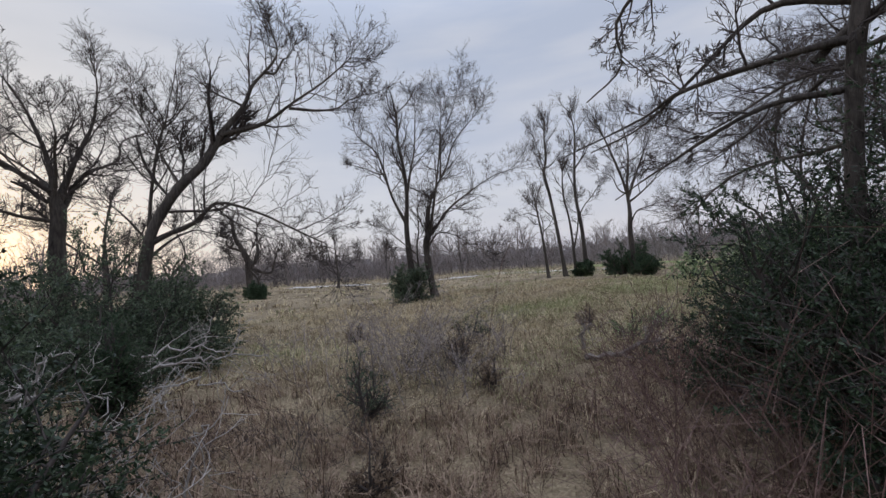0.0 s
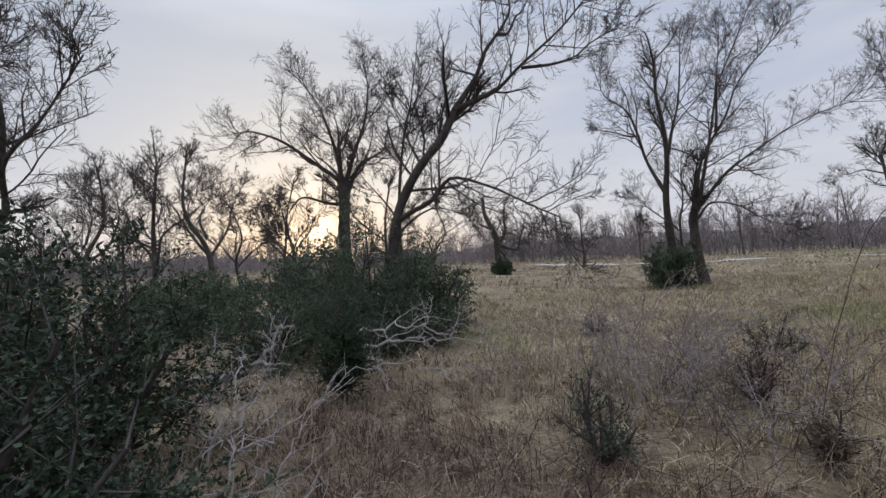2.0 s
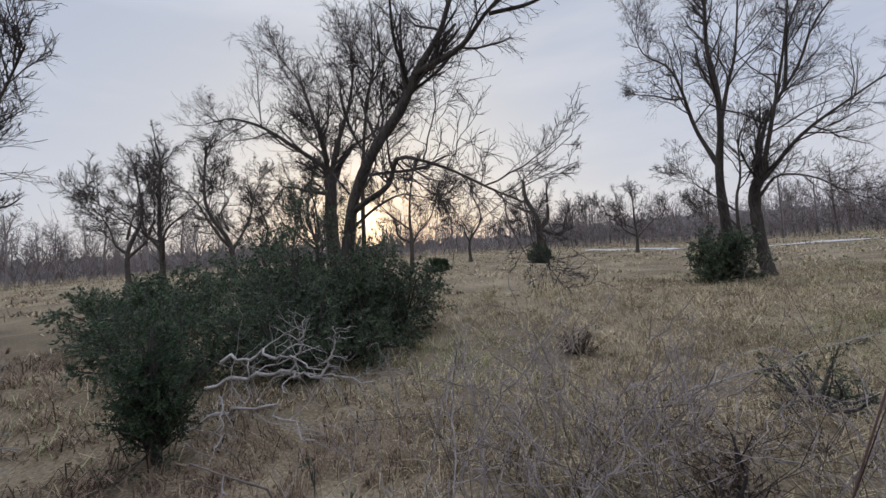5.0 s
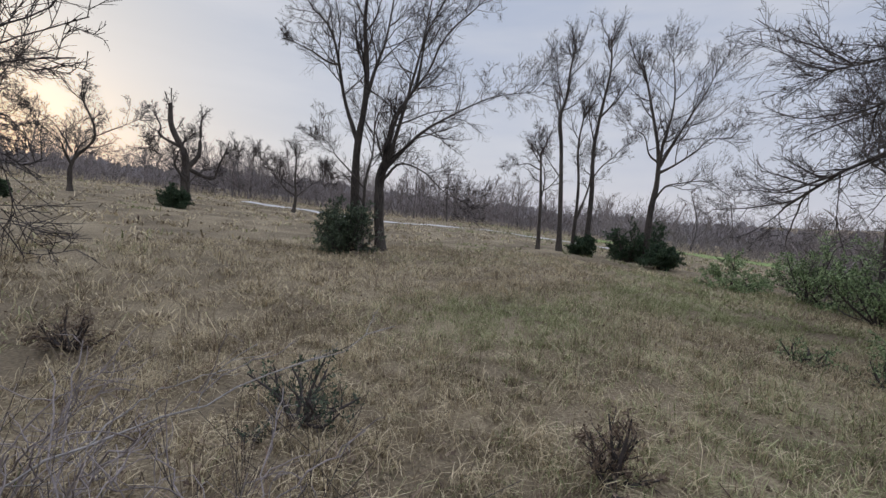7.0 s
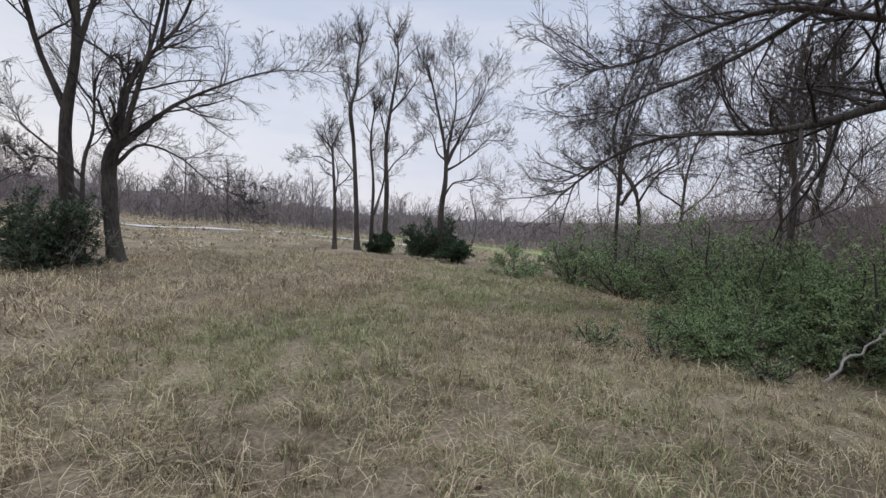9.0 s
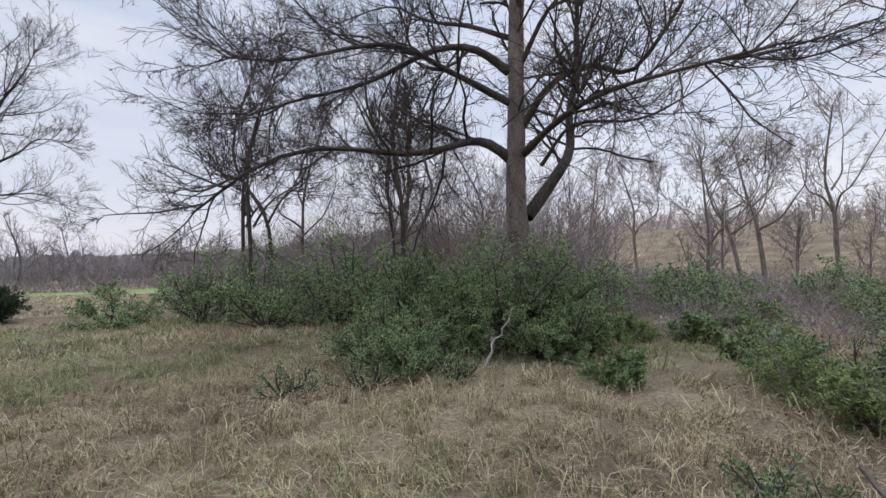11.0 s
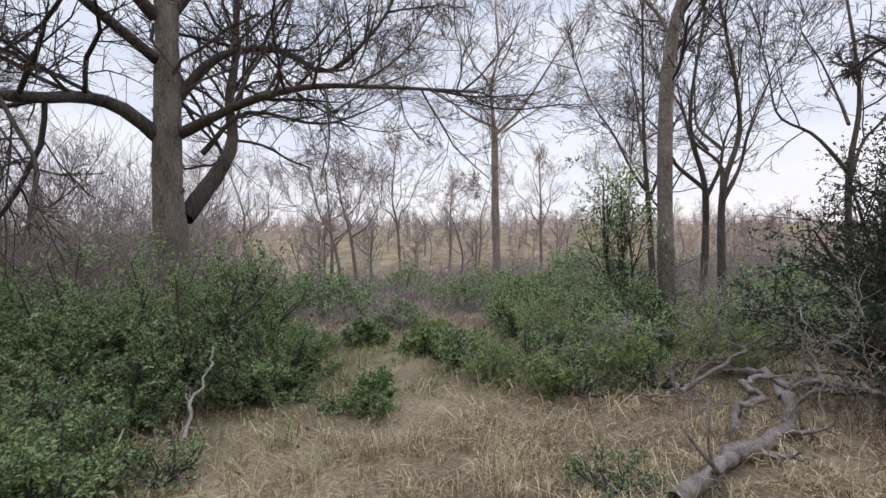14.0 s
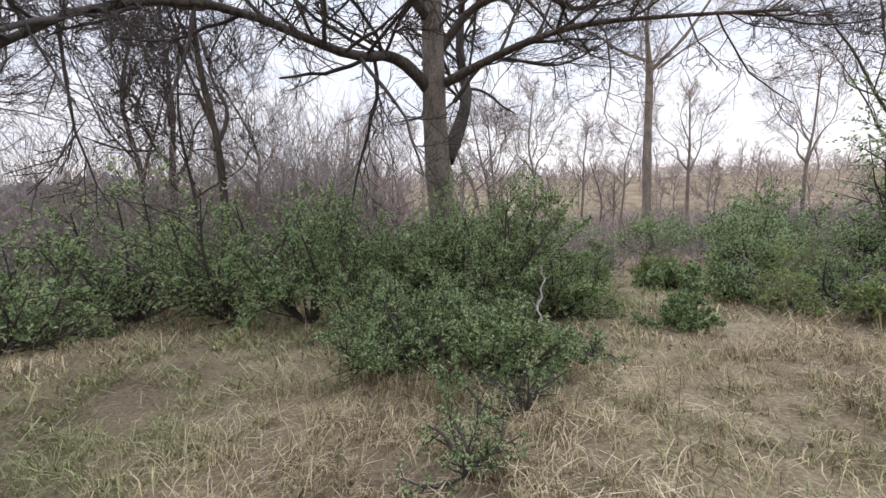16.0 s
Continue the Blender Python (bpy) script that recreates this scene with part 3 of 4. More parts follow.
for k, (tx, ty, top, r) in enumerate([(14.3, 12.1, 9.0, 0.10), (15.2, 12.6, 6.0, 0.05), (19.0, 13.4, 8.0, 0.13), (20.2, 14.4, 8.5, 0.12), (13.5, 16.5, 8.0, 0.08), (15.5, 17.5, 8.5, 0.09), (17.0, 19.5, 9.0, 0.10), (22.0, 20.0, 8.5, 0.11), (24.0, 11.0, 7.0, 0.12)]):
    g = np.random.default_rng(50 + k)
    b = lambda: float(g.normal() * 0.35)
    bare_tree("hedge_tree", tx, ty, [
        ([(0, -0.8), (b() * 0.3, top * 0.3), (b(), top * 0.6), (b() * 2, top)], r, r * 0.25),
        ([(0, top * 0.3), (0.9 + b(), top * 0.5, b()), (1.6 + b(), top * 0.8, b() * 2)], r * 0.6, r * 0.2),
        ([(0, top * 0.35), (-0.9 + b(), top * 0.5, b()), (-1.7 + b(), top * 0.75, b() * 2)], r * 0.6, r * 0.2),
        ([(0, top * 0.5), (b(), top * 0.65, 1.0), (b(), top * 0.9, 1.6)], r * 0.5, r * 0.2)],
        "slim leafless tree standing behind green shrubs", BACK, face=(0.9, 0.43), seed=60 + k, dense=2.3, fine=(7, 4), twig=TWIG, floor=0.0055)
bare_tree("pale_tree", 22.0, -10.5, [
    ([(-0.45, -0.9), (-0.4, 4.0), (-0.3, 9.2)], 0.28, 0.20),
    ([(-0.3, 9.2), (-0.25, 11.7), (0.2, 14.1), (0.1, 16.7), (0.3, 19.0)], 0.15, 0.05),
    ([(-0.35, 9.3), (-2.1, 10.4), (-4.2, 11.9), (-6.4, 13.9)], 0.13, 0.04),
    ([(-0.3, 8.7), (1.5, 10.5), (3.1, 13.0), (4.9, 15.5), (6.6, 17.0)], 0.15, 0.04),
    ([(0.1, 8.8), (2.1, 10.0), (4.2, 10.7), (6.5, 10.7)], 0.09, 0.03),
    ([(-0.3, 11.5), (-1.8, 13.5), (-2.6, 16.0)], 0.10, 0.03),
    ([(0.1, 13.0), (1.5, 15.5), (1.8, 18.0)], 0.09, 0.03)],
    "tall pale leafless tree in the brushy valley", face=(0.72, -0.69), seed=80, bark=BARK_GREY, twig=TWIG_PALE_HAZY, dense=1.3, reach=2.2, floor=0.008, rise=0.12)
bare_tree("broken_trunk_tree", 6.55, 2.0, [
    ([(-0.12, -0.2), (-0.11, 1.0), (-0.09, 2.4), (-0.02, 4.0), (0.1, 5.0), (0.3, 5.8), (0.5, 7.5)], 0.15, 0.08),
    ([(0.2, 5.4), (0.7, 6.2), (1.5, 6.8)], 0.06, 0.02), ([(0.1, 4.8), (-0.5, 5.8), (-1.2, 6.8)], 0.05, 0.02)],
    "grey leafless trunk with a broken stub", face=(0.5, -0.87), seed=81, bark=BARK_GREY, dense=2.5, knots=4)
VALLEY = "leafless trees in the valley"
for k, (tx, ty, top, r, lean) in enumerate([(7.6, -3.4, 8.0, 0.12, 0.3), (9.2, -3.0, 8.5, 0.10, -0.3), (8.8, -5.5, 9.0, 0.13, 0.6), (5.4, -5.6, 9.0, 0.10, 0.2), (10.5, -6.5, 7.5, 0.09, 0.4), (31.0, -5.0, 8.0, 0.16, -1.5), (30.0, -8.0, 9.5, 0.14, -0.4), (29.0, -3.0, 7.0, 0.14, -2.4), (34.0, -16.0, 8.0, 0.14, 1.0), (28.0, -22.0, 10.0, 0.18, 0.2), (26.0, -12.0, 6.5, 0.09, 1.2), (20.0, 2.0, 5.0, 0.09, 0.4), (40.0, 4.0, 9.0, 0.16, 0.4), (36.0, 1.0, 8.0, 0.14, -1.0), (19.0, -20.0, 9.0, 0.14, 0.6)]):
    g = np.random.default_rng(90 + k)
    b = lambda: float(g.normal() * 0.25)
    bare_tree("valley_tree", tx, ty, [
        ([(0, gz(tx, ty) - 0.2), (lean * 0.3, top * 0.35), (lean * 0.6 + b(), top * 0.6), (lean + b(), top)], r, r * 0.25),
        ([(lean * 0.3, top * 0.33), (1.0 + b(), top * 0.55, b()), (2.0 + b(), top * 0.85, b() * 2)], r * 0.65, r * 0.2),
        ([(lean * 0.3, top * 0.36), (-1.0 + b(), top * 0.55, b()), (-2.0 + b(), top * 0.8, b() * 2)], r * 0.65, r * 0.2),
        ([(lean * 0.5, top * 0.5), (b(), top * 0.7, 1.0), (b(), top * 0.95, 1.6)], r * 0.5, r * 0.2)],
        # beyond x = 15: paler bark, and twigs with haze in their colour
        "leafless tree in the brush of the shallow valley", VALLEY, face=(0.8, -0.6), seed=120 + k, dense=1.5, fine=(6, 4) if tx > 15 else (5, 3), twig=TWIG_PALE_HAZY if tx > 15 else TWIG, bark=BARK_GREY if tx > 15 else BARK, floor=0.007, reach=1.2)
bare_tree("edge_tree", 3.4, 3.62, [
    ([(0, 0), (0.06, 1.5), (0.18, 2.6), (0.4, 3.6), (0.95, 5.5), (1.3, 7.0)], 0.085, 0.04),
    ([(0.25, 3.0), (-0.25, 3.1, -0.1), (-0.9, 2.9, -0.2), (-1.5, 2.75, -0.3), (-2.2, 2.6, -0.4)], 0.05, 0.015),
    ([(0.3, 3.3), (-0.4, 3.4), (-1.0, 3.15), (-1.6, 2.85), (-2.1, 2.7)], 0.045, 0.015),
    ([(0.15, 2.6), (-0.5, 2.55), (-1.2, 2.3), (-1.9, 2.1)], 0.04, 0.012),
    ([(0.45, 4.0), (-0.7, 4.2, -0.3), (-1.4, 3.9, -0.4), (-1.55, 3.4, -0.4), (-1.75, 3.1, -0.4)], 0.045, 0.015),
    ([(-0.02, 2.9), (0.7, 3.3), (1.4, 3.6)], 0.045, 0.015)],
    "dark leafless tree above a dense evergreen shrub", face=(0.68, 0.73), seed=140, dense=5.0, reach=0.42, rise=0.03)
bare_tree("hooked_tree", -15.3, 33.6, [
    ([(0, 0), (0, 1.6), (-0.1, 3.0), (-0.8, 4.6), (-0.9, 6.0)], 0.32, 0.12), ([(0, 2.0), (0.9, 4.0), (0.8, 5.6)], 0.22, 0.1), ([(0.1, 2.1), (1.2, 1.6), (1.8, 1.9), (2.4, 3.8)], 0.2, 0.09), ([(-0.3, 3.4), (-1.4, 4.2), (-1.6, 5.3)], 0.14, 0.06)],
    "gnarled dead tree with hooked bare limbs", face=(-0.5, 0.87), rel=True, seed=141, dense=0.9, reach=0.6, floor=0.01, fine=(3, 2))
SUNSET = "leafless trees towards the sunset"
for k, (tx, ty, top, r, lean) in enumerate([(-16.0, 20.0, 7.0, 0.14, 0.3), (-20.5, 12.5, 8.0, 0.16, -0.3), (-19.0, 16.0, 7.0, 0.12, 0.4), (-22.0, 15.0, 6.0, 0.10, -0.8), (-13.3, 3.5, 8.6, 0.18, 0.4), (-14.6, 2.7, 8.4, 0.15, -0.4), (-17.0, 8.5, 6.2, 0.13, 0.3), (-25.0, 20.0, 7.0, 0.14, 0.3), (-18.0, 28.0, 6.0, 0.12, 0.3), (-9.0, 36.0, 5.0, 0.13, 0.5), (-13.0, 30.0, 4.5, 0.10, -0.3), (-28.0, 10.0, 8.0, 0.16, 0.3)]):
    g = np.random.default_rng(150 + k)
    top = top * 0.85
    b = lambda: float(g.normal() * 0.4)
    bare_tree("field_tree", tx, ty, [
        ([(0, -0.1), (lean * 0.3, top * 0.3), (lean * 0.6 + b(), top * 0.6), (lean + b(), top)], r, r * 0.25),
        ([(lean * 0.2, top * 0.25), (1.1 + b(), top * 0.5, b()), (2.2 + b(), top * 0.8, b() * 2)], r * 0.65, r * 0.2),
        ([(lean * 0.2, top * 0.28), (-1.1 + b(), top * 0.5, b()), (-2.2 + b(), top * 0.75, b() * 2)], r * 0.65, r * 0.2),
        ([(lean * 0.3, top * 0.4), (b() - 0.6, top * 0.65, 1.2), (b() - 1.0, top * 0.9, 1.9)], r * 0.5, r * 0.2)],
        "leafless tree dark against the low sun", SUNSET, face=(-0.75, 0.66), seed=170 + k, dense=3.4, fine=(7, 5), floor=0.007, reach=0.8, rel=True)

# ---- shrubs ----
HEDGE = "evergreen shrubs along the hedge"
for k, (sx, sy, w, t, st) in enumerate([(9.7, 8.4, 1.45, 2.0, 24), (10.0, 9.9, 1.3, 1.75, 14), (10.9, 7.5, 0.9, 1.3, 12), (12.0, 12.0, 1.6, 2.3, 15), (10.9, 10.9, 1.2, 1.9, 12), (11.8, 14.8, 1.5, 2.0, 14), (13.2, 13.6, 1.5, 2.4, 13), (12.4, 17.4, 1.4, 1.7, 12), (14.0, 9.6, 1.8, 2.2, 13), (14.6, 6.6, 1.4, 1.5, 12), (11.0, 18.8, 1.0, 1.2, 10), (14.5, 17.0, 1.6, 2.3, 12)]):
    near = sx < 10.5
    shrub("evergreen_shrub", sx, sy, w, t, "dense green evergreen shrub below bare trees", HEDGE, seed=200 + k, stems=st, shoots=13 if near else 10, sprays=9 if near else 7, per=22 if near else 11, size=0.036 if near else 0.06)
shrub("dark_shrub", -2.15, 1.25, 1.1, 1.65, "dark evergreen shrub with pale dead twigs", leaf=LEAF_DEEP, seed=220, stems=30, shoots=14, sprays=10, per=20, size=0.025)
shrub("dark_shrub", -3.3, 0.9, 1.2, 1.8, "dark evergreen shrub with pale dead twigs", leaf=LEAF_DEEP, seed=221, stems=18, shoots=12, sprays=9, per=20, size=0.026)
shrub("small_cedar", -3.7, 4.65, 0.22, 1.1, "small dark cedar bush in dry grass", leaf=CEDAR, seed=223, stems=14, shoots=12, sprays=8, per=16, size=0.024, lean=0.7)
shrub("dark_shrub", -6.3, 7.9, 1.8, 2.5, "broad shrub at the leaning tree's foot, grey-green with flare in its colour", leaf=LEAF_DARK_FLARED, seed=224, stems=20, shoots=13, sprays=9, per=11, size=0.055)
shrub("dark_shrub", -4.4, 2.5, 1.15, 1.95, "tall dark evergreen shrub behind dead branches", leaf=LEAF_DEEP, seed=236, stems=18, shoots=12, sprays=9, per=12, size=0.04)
shrub("dark_shrub", -5.5, 9.1, 1.0, 1.9, "broad shrub at the leaning tree's foot, grey-green with flare in its colour", leaf=LEAF_DARK_FLARED, seed=237, stems=15, shoots=11, sprays=8, per=10, size=0.05)
shrub("dark_shrub", -5.2, 6.7, 1.1, 1.5, "broad shrub at the leaning tree's foot, grey-green with flare in its colour", leaf=LEAF_DARK_FLARED, seed=238, stems=16, shoots=12, sprays=8, per=11, size=0.045)
shrub("dark_shrub", -5.9, 5.3, 1.0, 1.15, "low shrub in the field, grey-green with flare in its colour", leaf=LEAF_DARK_FLARED, seed=239, stems=14, shoots=11, sprays=8, per=10, size=0.045)
shrub("dark_shrub", -5.0, 7.6, 1.0, 1.6, "broad shrub at the leaning tree's foot, grey-green with flare in its colour", leaf=LEAF_DARK_FLARED, seed=225, stems=14, shoots=12, sprays=8, per=11, size=0.05)
shrub("dark_shrub", -8.6, 8.2, 1.7, 1.8, "broad shrub at the oak's foot, grey-green with flare in its colour", leaf=LEAF_DARK_FLARED, seed=226, stems=16, shoots=12, sprays=8, per=10, size=0.065)
shrub("dark_shrub", -9.5, 6.0, 1.5, 1.3, "low shrub in the field, grey-green with flare in its colour", leaf=LEAF_DARK_FLARED, seed=227, stems=14, shoots=10, sprays=8, per=9, size=0.07)
shrub("dark_shrub", -12.5, 7.5, 1.8, 1.5, "low shrub in the field, grey-green with flare in its colour", leaf=LEAF_DARK_FLARED, seed=228, stems=14, shoots=10, sprays=7, per=9, size=0.08)
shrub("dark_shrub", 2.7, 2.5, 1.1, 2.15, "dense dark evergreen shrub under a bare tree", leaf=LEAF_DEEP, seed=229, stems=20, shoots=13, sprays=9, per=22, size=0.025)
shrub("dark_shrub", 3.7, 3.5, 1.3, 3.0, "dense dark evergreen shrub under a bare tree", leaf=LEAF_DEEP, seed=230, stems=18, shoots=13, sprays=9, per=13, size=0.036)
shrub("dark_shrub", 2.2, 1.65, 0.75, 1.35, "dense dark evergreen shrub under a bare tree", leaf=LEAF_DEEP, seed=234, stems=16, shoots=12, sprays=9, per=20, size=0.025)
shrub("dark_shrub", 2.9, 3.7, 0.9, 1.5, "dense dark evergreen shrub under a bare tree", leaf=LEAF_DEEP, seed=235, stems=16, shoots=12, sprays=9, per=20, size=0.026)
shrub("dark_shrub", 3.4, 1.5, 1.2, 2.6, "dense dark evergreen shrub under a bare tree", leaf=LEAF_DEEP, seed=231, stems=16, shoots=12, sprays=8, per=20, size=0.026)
shrub("meadow_shrub", -1.5, 18.6, 1.0, 1.8, "round dark evergreen shrub below the meadow trees", leaf=LEAF_DARK_FLARED, seed=232, stems=20, shoots=12, sprays=8, per=12, size=0.06)
for k, (sx, sy, w, t) in enumerate([(11.0, 23.2, 0.85, 1.1), (10.6, 25.6, 0.95, 2.2), (12.2, 26.6, 0.95, 2.0), (8.4, 25.4, 0.7, 0.9), (-14.6, 20.6, 0.7, 0.8), (-12.0, 27.0, 0.8, 1.0), (-16.5, 14.0, 1.0, 1.2)]):
    shrub("cedar_bush", sx, sy, w, t, "dark rounded cedar bush at the meadow's edge", "cedar bushes", leaf=CEDAR, seed=240 + k, stems=14, shoots=11, sprays=8, per=9, size=0.085, category="cedar")
LOW = "low evergreen bushes in the clearing"
for k, (sx, sy, w, t) in enumerate([(8.1, 5.2, 0.5, 0.55), (6.4, 4.2, 0.5, 0.9), (9.3, 5.0, 0.5, 0.5), (7.4, 4.4, 0.45, 0.5), (6.6, 2.9, 0.7, 1.25), (7.6, 2.6, 0.8, 1.2), (5.6, 1.9, 0.8, 1.3), (8.9, 3.2, 0.8, 1.1), (11.2, 5.2, 0.5, 0.5), (12.6, 3.6, 0.7, 0.6), (10.2, 1.4, 1.1, 1.3), (13.6, 0.4, 1.2, 1.2), (8.2, 0.2, 1.1, 1.4), (15.5, -2.5, 1.4, 1.2), (12.0, -2.5, 1.3, 1.4), (17.5, 2.2, 1.4, 1.3), (5.4, 0.2, 1.2, 1.5), (4.3, 1.6, 0.9, 1.4)]):
    shrub("low_shrub", sx, sy, w, t, "low green evergreen bush in tall dry grass", LOW, seed=260 + k, stems=11, shoots=10, sprays=7, per=9, size=0.045 if sx < 9 else 0.07)
for k, (sx, sy, w, t) in enumerate([(8.7, 8.1, 0.6, 0.9), (7.4, 9.7, 0.75, 0.6), (8.0, 10.4, 0.8, 0.95), (8.8, 7.6, 0.6, 0.9), (8.5, 10.2, 0.9, 0.9), (7.6, 7.2, 0.45, 0.35), (8.8, 9.3, 0.6, 0.95)]):
    shrub("low_shrub", sx, sy, w, t, "low green evergreen bush at the hedge's foot", LOW, seed=290 + k, stems=12, shoots=11, sprays=8, per=16, size=0.03)
g = np.random.default_rng(700)
for k in range(9):
    sx, sy = 13.0 + 9 * g.random(), -7.0 + 12 * g.random()
    w = 1.1 + 0.7 * g.random()
    if abs((sx - 7.0) * 0.737 + (sy - 8.0) * 0.675) < 2.2:
        continue
    shrub("evergreen_shrub", sx, sy, w, w * (1.1 + 0.4 * g.random()), "green evergreen shrub among grey scrub", HEDGE, seed=740 + k, stems=12, shoots=9, sprays=7, per=7, size=0.095)
for k in range(22):
    sx, sy = 9.5 + 10 * g.random(), -7.0 + 11 * g.random()
    w = 0.5 + 0.7 * g.random()
    if abs((sx - 7.0) * 0.737 + (sy - 8.0) * 0.675) < 1.7:
        continue
    shrub("low_shrub", sx, sy, w, w * (0.8 + 0.5 * g.random()), "low green evergreen bush among grey brush", LOW, seed=710 + k, stems=10, shoots=8, sprays=6, per=7, size=0.075)
for k, (sx, sy, w, t) in enumerate([(7.3, 5.6, 0.42, 0.55), (6.5, 5.5, 0.32, 0.5), (6.1, 4.7, 0.45, 0.8), (9.9, 4.6, 0.5, 0.6), (11.2, 6.4, 0.5, 0.5), (8.0, 3.6, 0.6, 0.9), (5.3, 3.6, 0.6, 0.9), (9.2, 7.3, 0.5, 0.6)]):
    shrub("low_shrub", sx, sy, w, t, "low feathery light-green bush in the clearing", LOW, leaf=LEAF_LIGHT, seed=800 + k, stems=13, shoots=10, sprays=7, per=8, size=0.034 if sx < 9 else 0.05, twig=TWIG_PALE_HAZY)
SEED = "sparse leafy bushes in the meadow"
for k, (sx, sy, w, t, lf) in enumerate([(-0.95, 4.5, 0.28, 0.75, LEAF_DARK_FLARED), (0.4, 8.3, 0.48, 0.6, LEAF_DARK_FLARED), (2.5, 7.75, 0.28, 0.55, LEAF_BROWN), (-2.0, 9.2, 0.30, 0.50, LEAF_BROWN), (3.5, 7.1, 0.25, 0.40, LEAF), (0.1, 6.1, 0.25, 0.60, LEAF_BROWN), (0.4, 5.0, 0.22, 0.40, LEAF_BROWN), (2.7, 6.5, 0.25, 0.50, LEAF), (5.0, 6.8, 0.35, 0.25, LEAF), (-0.6, 2.9, 0.2, 0.35, LEAF_BROWN), (6.3, 10.7, 0.4, 0.35, LEAF), (6.8, 10.0, 0.5, 0.45, LEAF), (7.2, 9.1, 0.45, 0.4, LEAF), (6.2, 5.3, 0.5, 0.55, LEAF), (5.7, 4.6, 0.45, 0.6, LEAF), (7.0, 4.9, 0.6, 0.7, LEAF)]):
    shrub("meadow_bush", sx, sy, w, t, "small sparse bush with withered leaves" if lf is LEAF_BROWN else "small sparse green bush in dry grass", SEED, leaf=lf, seed=300 + k, stems=9, shoots=7, sprays=5, per=5, size=0.026)
shrub("holly_tree", 7.3, 2.4, 1.0, 3.4, "thin evergreen sapling beside the broken trunk", seed=330, stems=6, shoots=14, sprays=8, per=7, size=0.06, lean=0.55, category="tree")

# ---- fallen wood ----
dead_branch("fallen_log", 4.4, 5.3, [
    ([(0.2, 1.5, 0.04), (0.16, 1.0, 0.05), (0.12, 0.6, 0.06), (0.03, 0.12, 0.08), (0.02, -0.25, 0.1), (0.12, -0.62, 0.16)], 0.056, 0.05),
    ([(0.14, -0.55, 0.16), (0.3, -0.85, 0.24), (0.55, -1.1, 0.2), (0.85, -1.35, 0.14), (1.2, -1.75, 0.2), (1.42, -2.0, 0.24), (1.5, -2.08, 0.42), (1.6, -2.05, 0.48)], 0.044, 0.022),
    ([(0.95, -0.25, 0.06), (0.8, -0.7, 0.2), (0.65, -1.15, 0.34), (0.5, -1.7, 0.5)], 0.026, 0.014),
    ([(0.25, 0.3, 0.1), (0.27, 0.16, 0.2), (0.17, 0.02, 0.28), (0.3, -0.1, 0.34), (0.2, -0.28, 0.4), (0.08, -0.42, 0.3)], 0.03, 0.024),
    ([(1.0, -0.3, 0.03), (0.92, -0.28, 0.12), (0.98, -0.32, 0.26), (0.96, -0.36, 0.36)], 0.024, 0.017),
    ([(1.42, -2.0, 0.24), (1.6, -1.95, 0.32), (1.72, -1.75, 0.3), (1.9, -1.8, 0.26)], 0.02, 0.008),
    ([(0.4, 0.4, 0.06), (0.46, 0.25, 0.22), (0.58, 0.15, 0.32), (0.75, 0.12, 0.34)], 0.014, 0.006),
    ([(0.85, -1.35, 0.16), (0.8, -1.6, 0.4), (0.86, -1.62, 0.52), (0.78, -1.72, 0.6)], 0.016, 0.009),
    ([(0.3, -0.85, 0.2), (0.0, -0.9, 0.24), (-0.25, -0.9, 0.28), (-0.45, -0.8, 0.3), (-0.75, -0.8, 0.2)], 0.03, 0.02),
    ([(-0.25, -0.9, 0.28), (-0.16, -0.92, 0.42), (-0.1, -0.9, 0.58)], 0.02, 0.011),
    ([(1.3, -0.1, 0.02), (0.9, -0.1, 0.1), (0.5, -0.2, 0.12), (0.1, -0.35, 0.08)], 0.012, 0.006)], "twisted grey fallen branch with peeling bark in grass", mat=DEAD_DARK, seed=400, per=5, ratio=0.22, twigs=3, kink=0.035)
dead_branch("fallen_branch", 2.0, 5.2, [
    ([(-0.4, 0.0, 0.14), (-0.1, -0.02, 0.15), (0.15, -0.05, 0.2), (0.4, 0.0, 0.33), (0.5, 0.0, 0.5)], 0.036, 0.018),
    ([(-0.35, 0.2, 0.2), (-0.32, 0.25, 0.38), (-0.2, 0.3, 0.5)], 0.02, 0.01), ([(0.15, -0.05, 0.22), (0.5, -0.2, 0.3), (0.85, -0.1, 0.27), (1.1, -0.1, 0.35)], 0.014, 0.006)], "weathered crooked fallen branch in brown grass", mat=DEAD_DARK, seed=401, per=6, twigs=3)
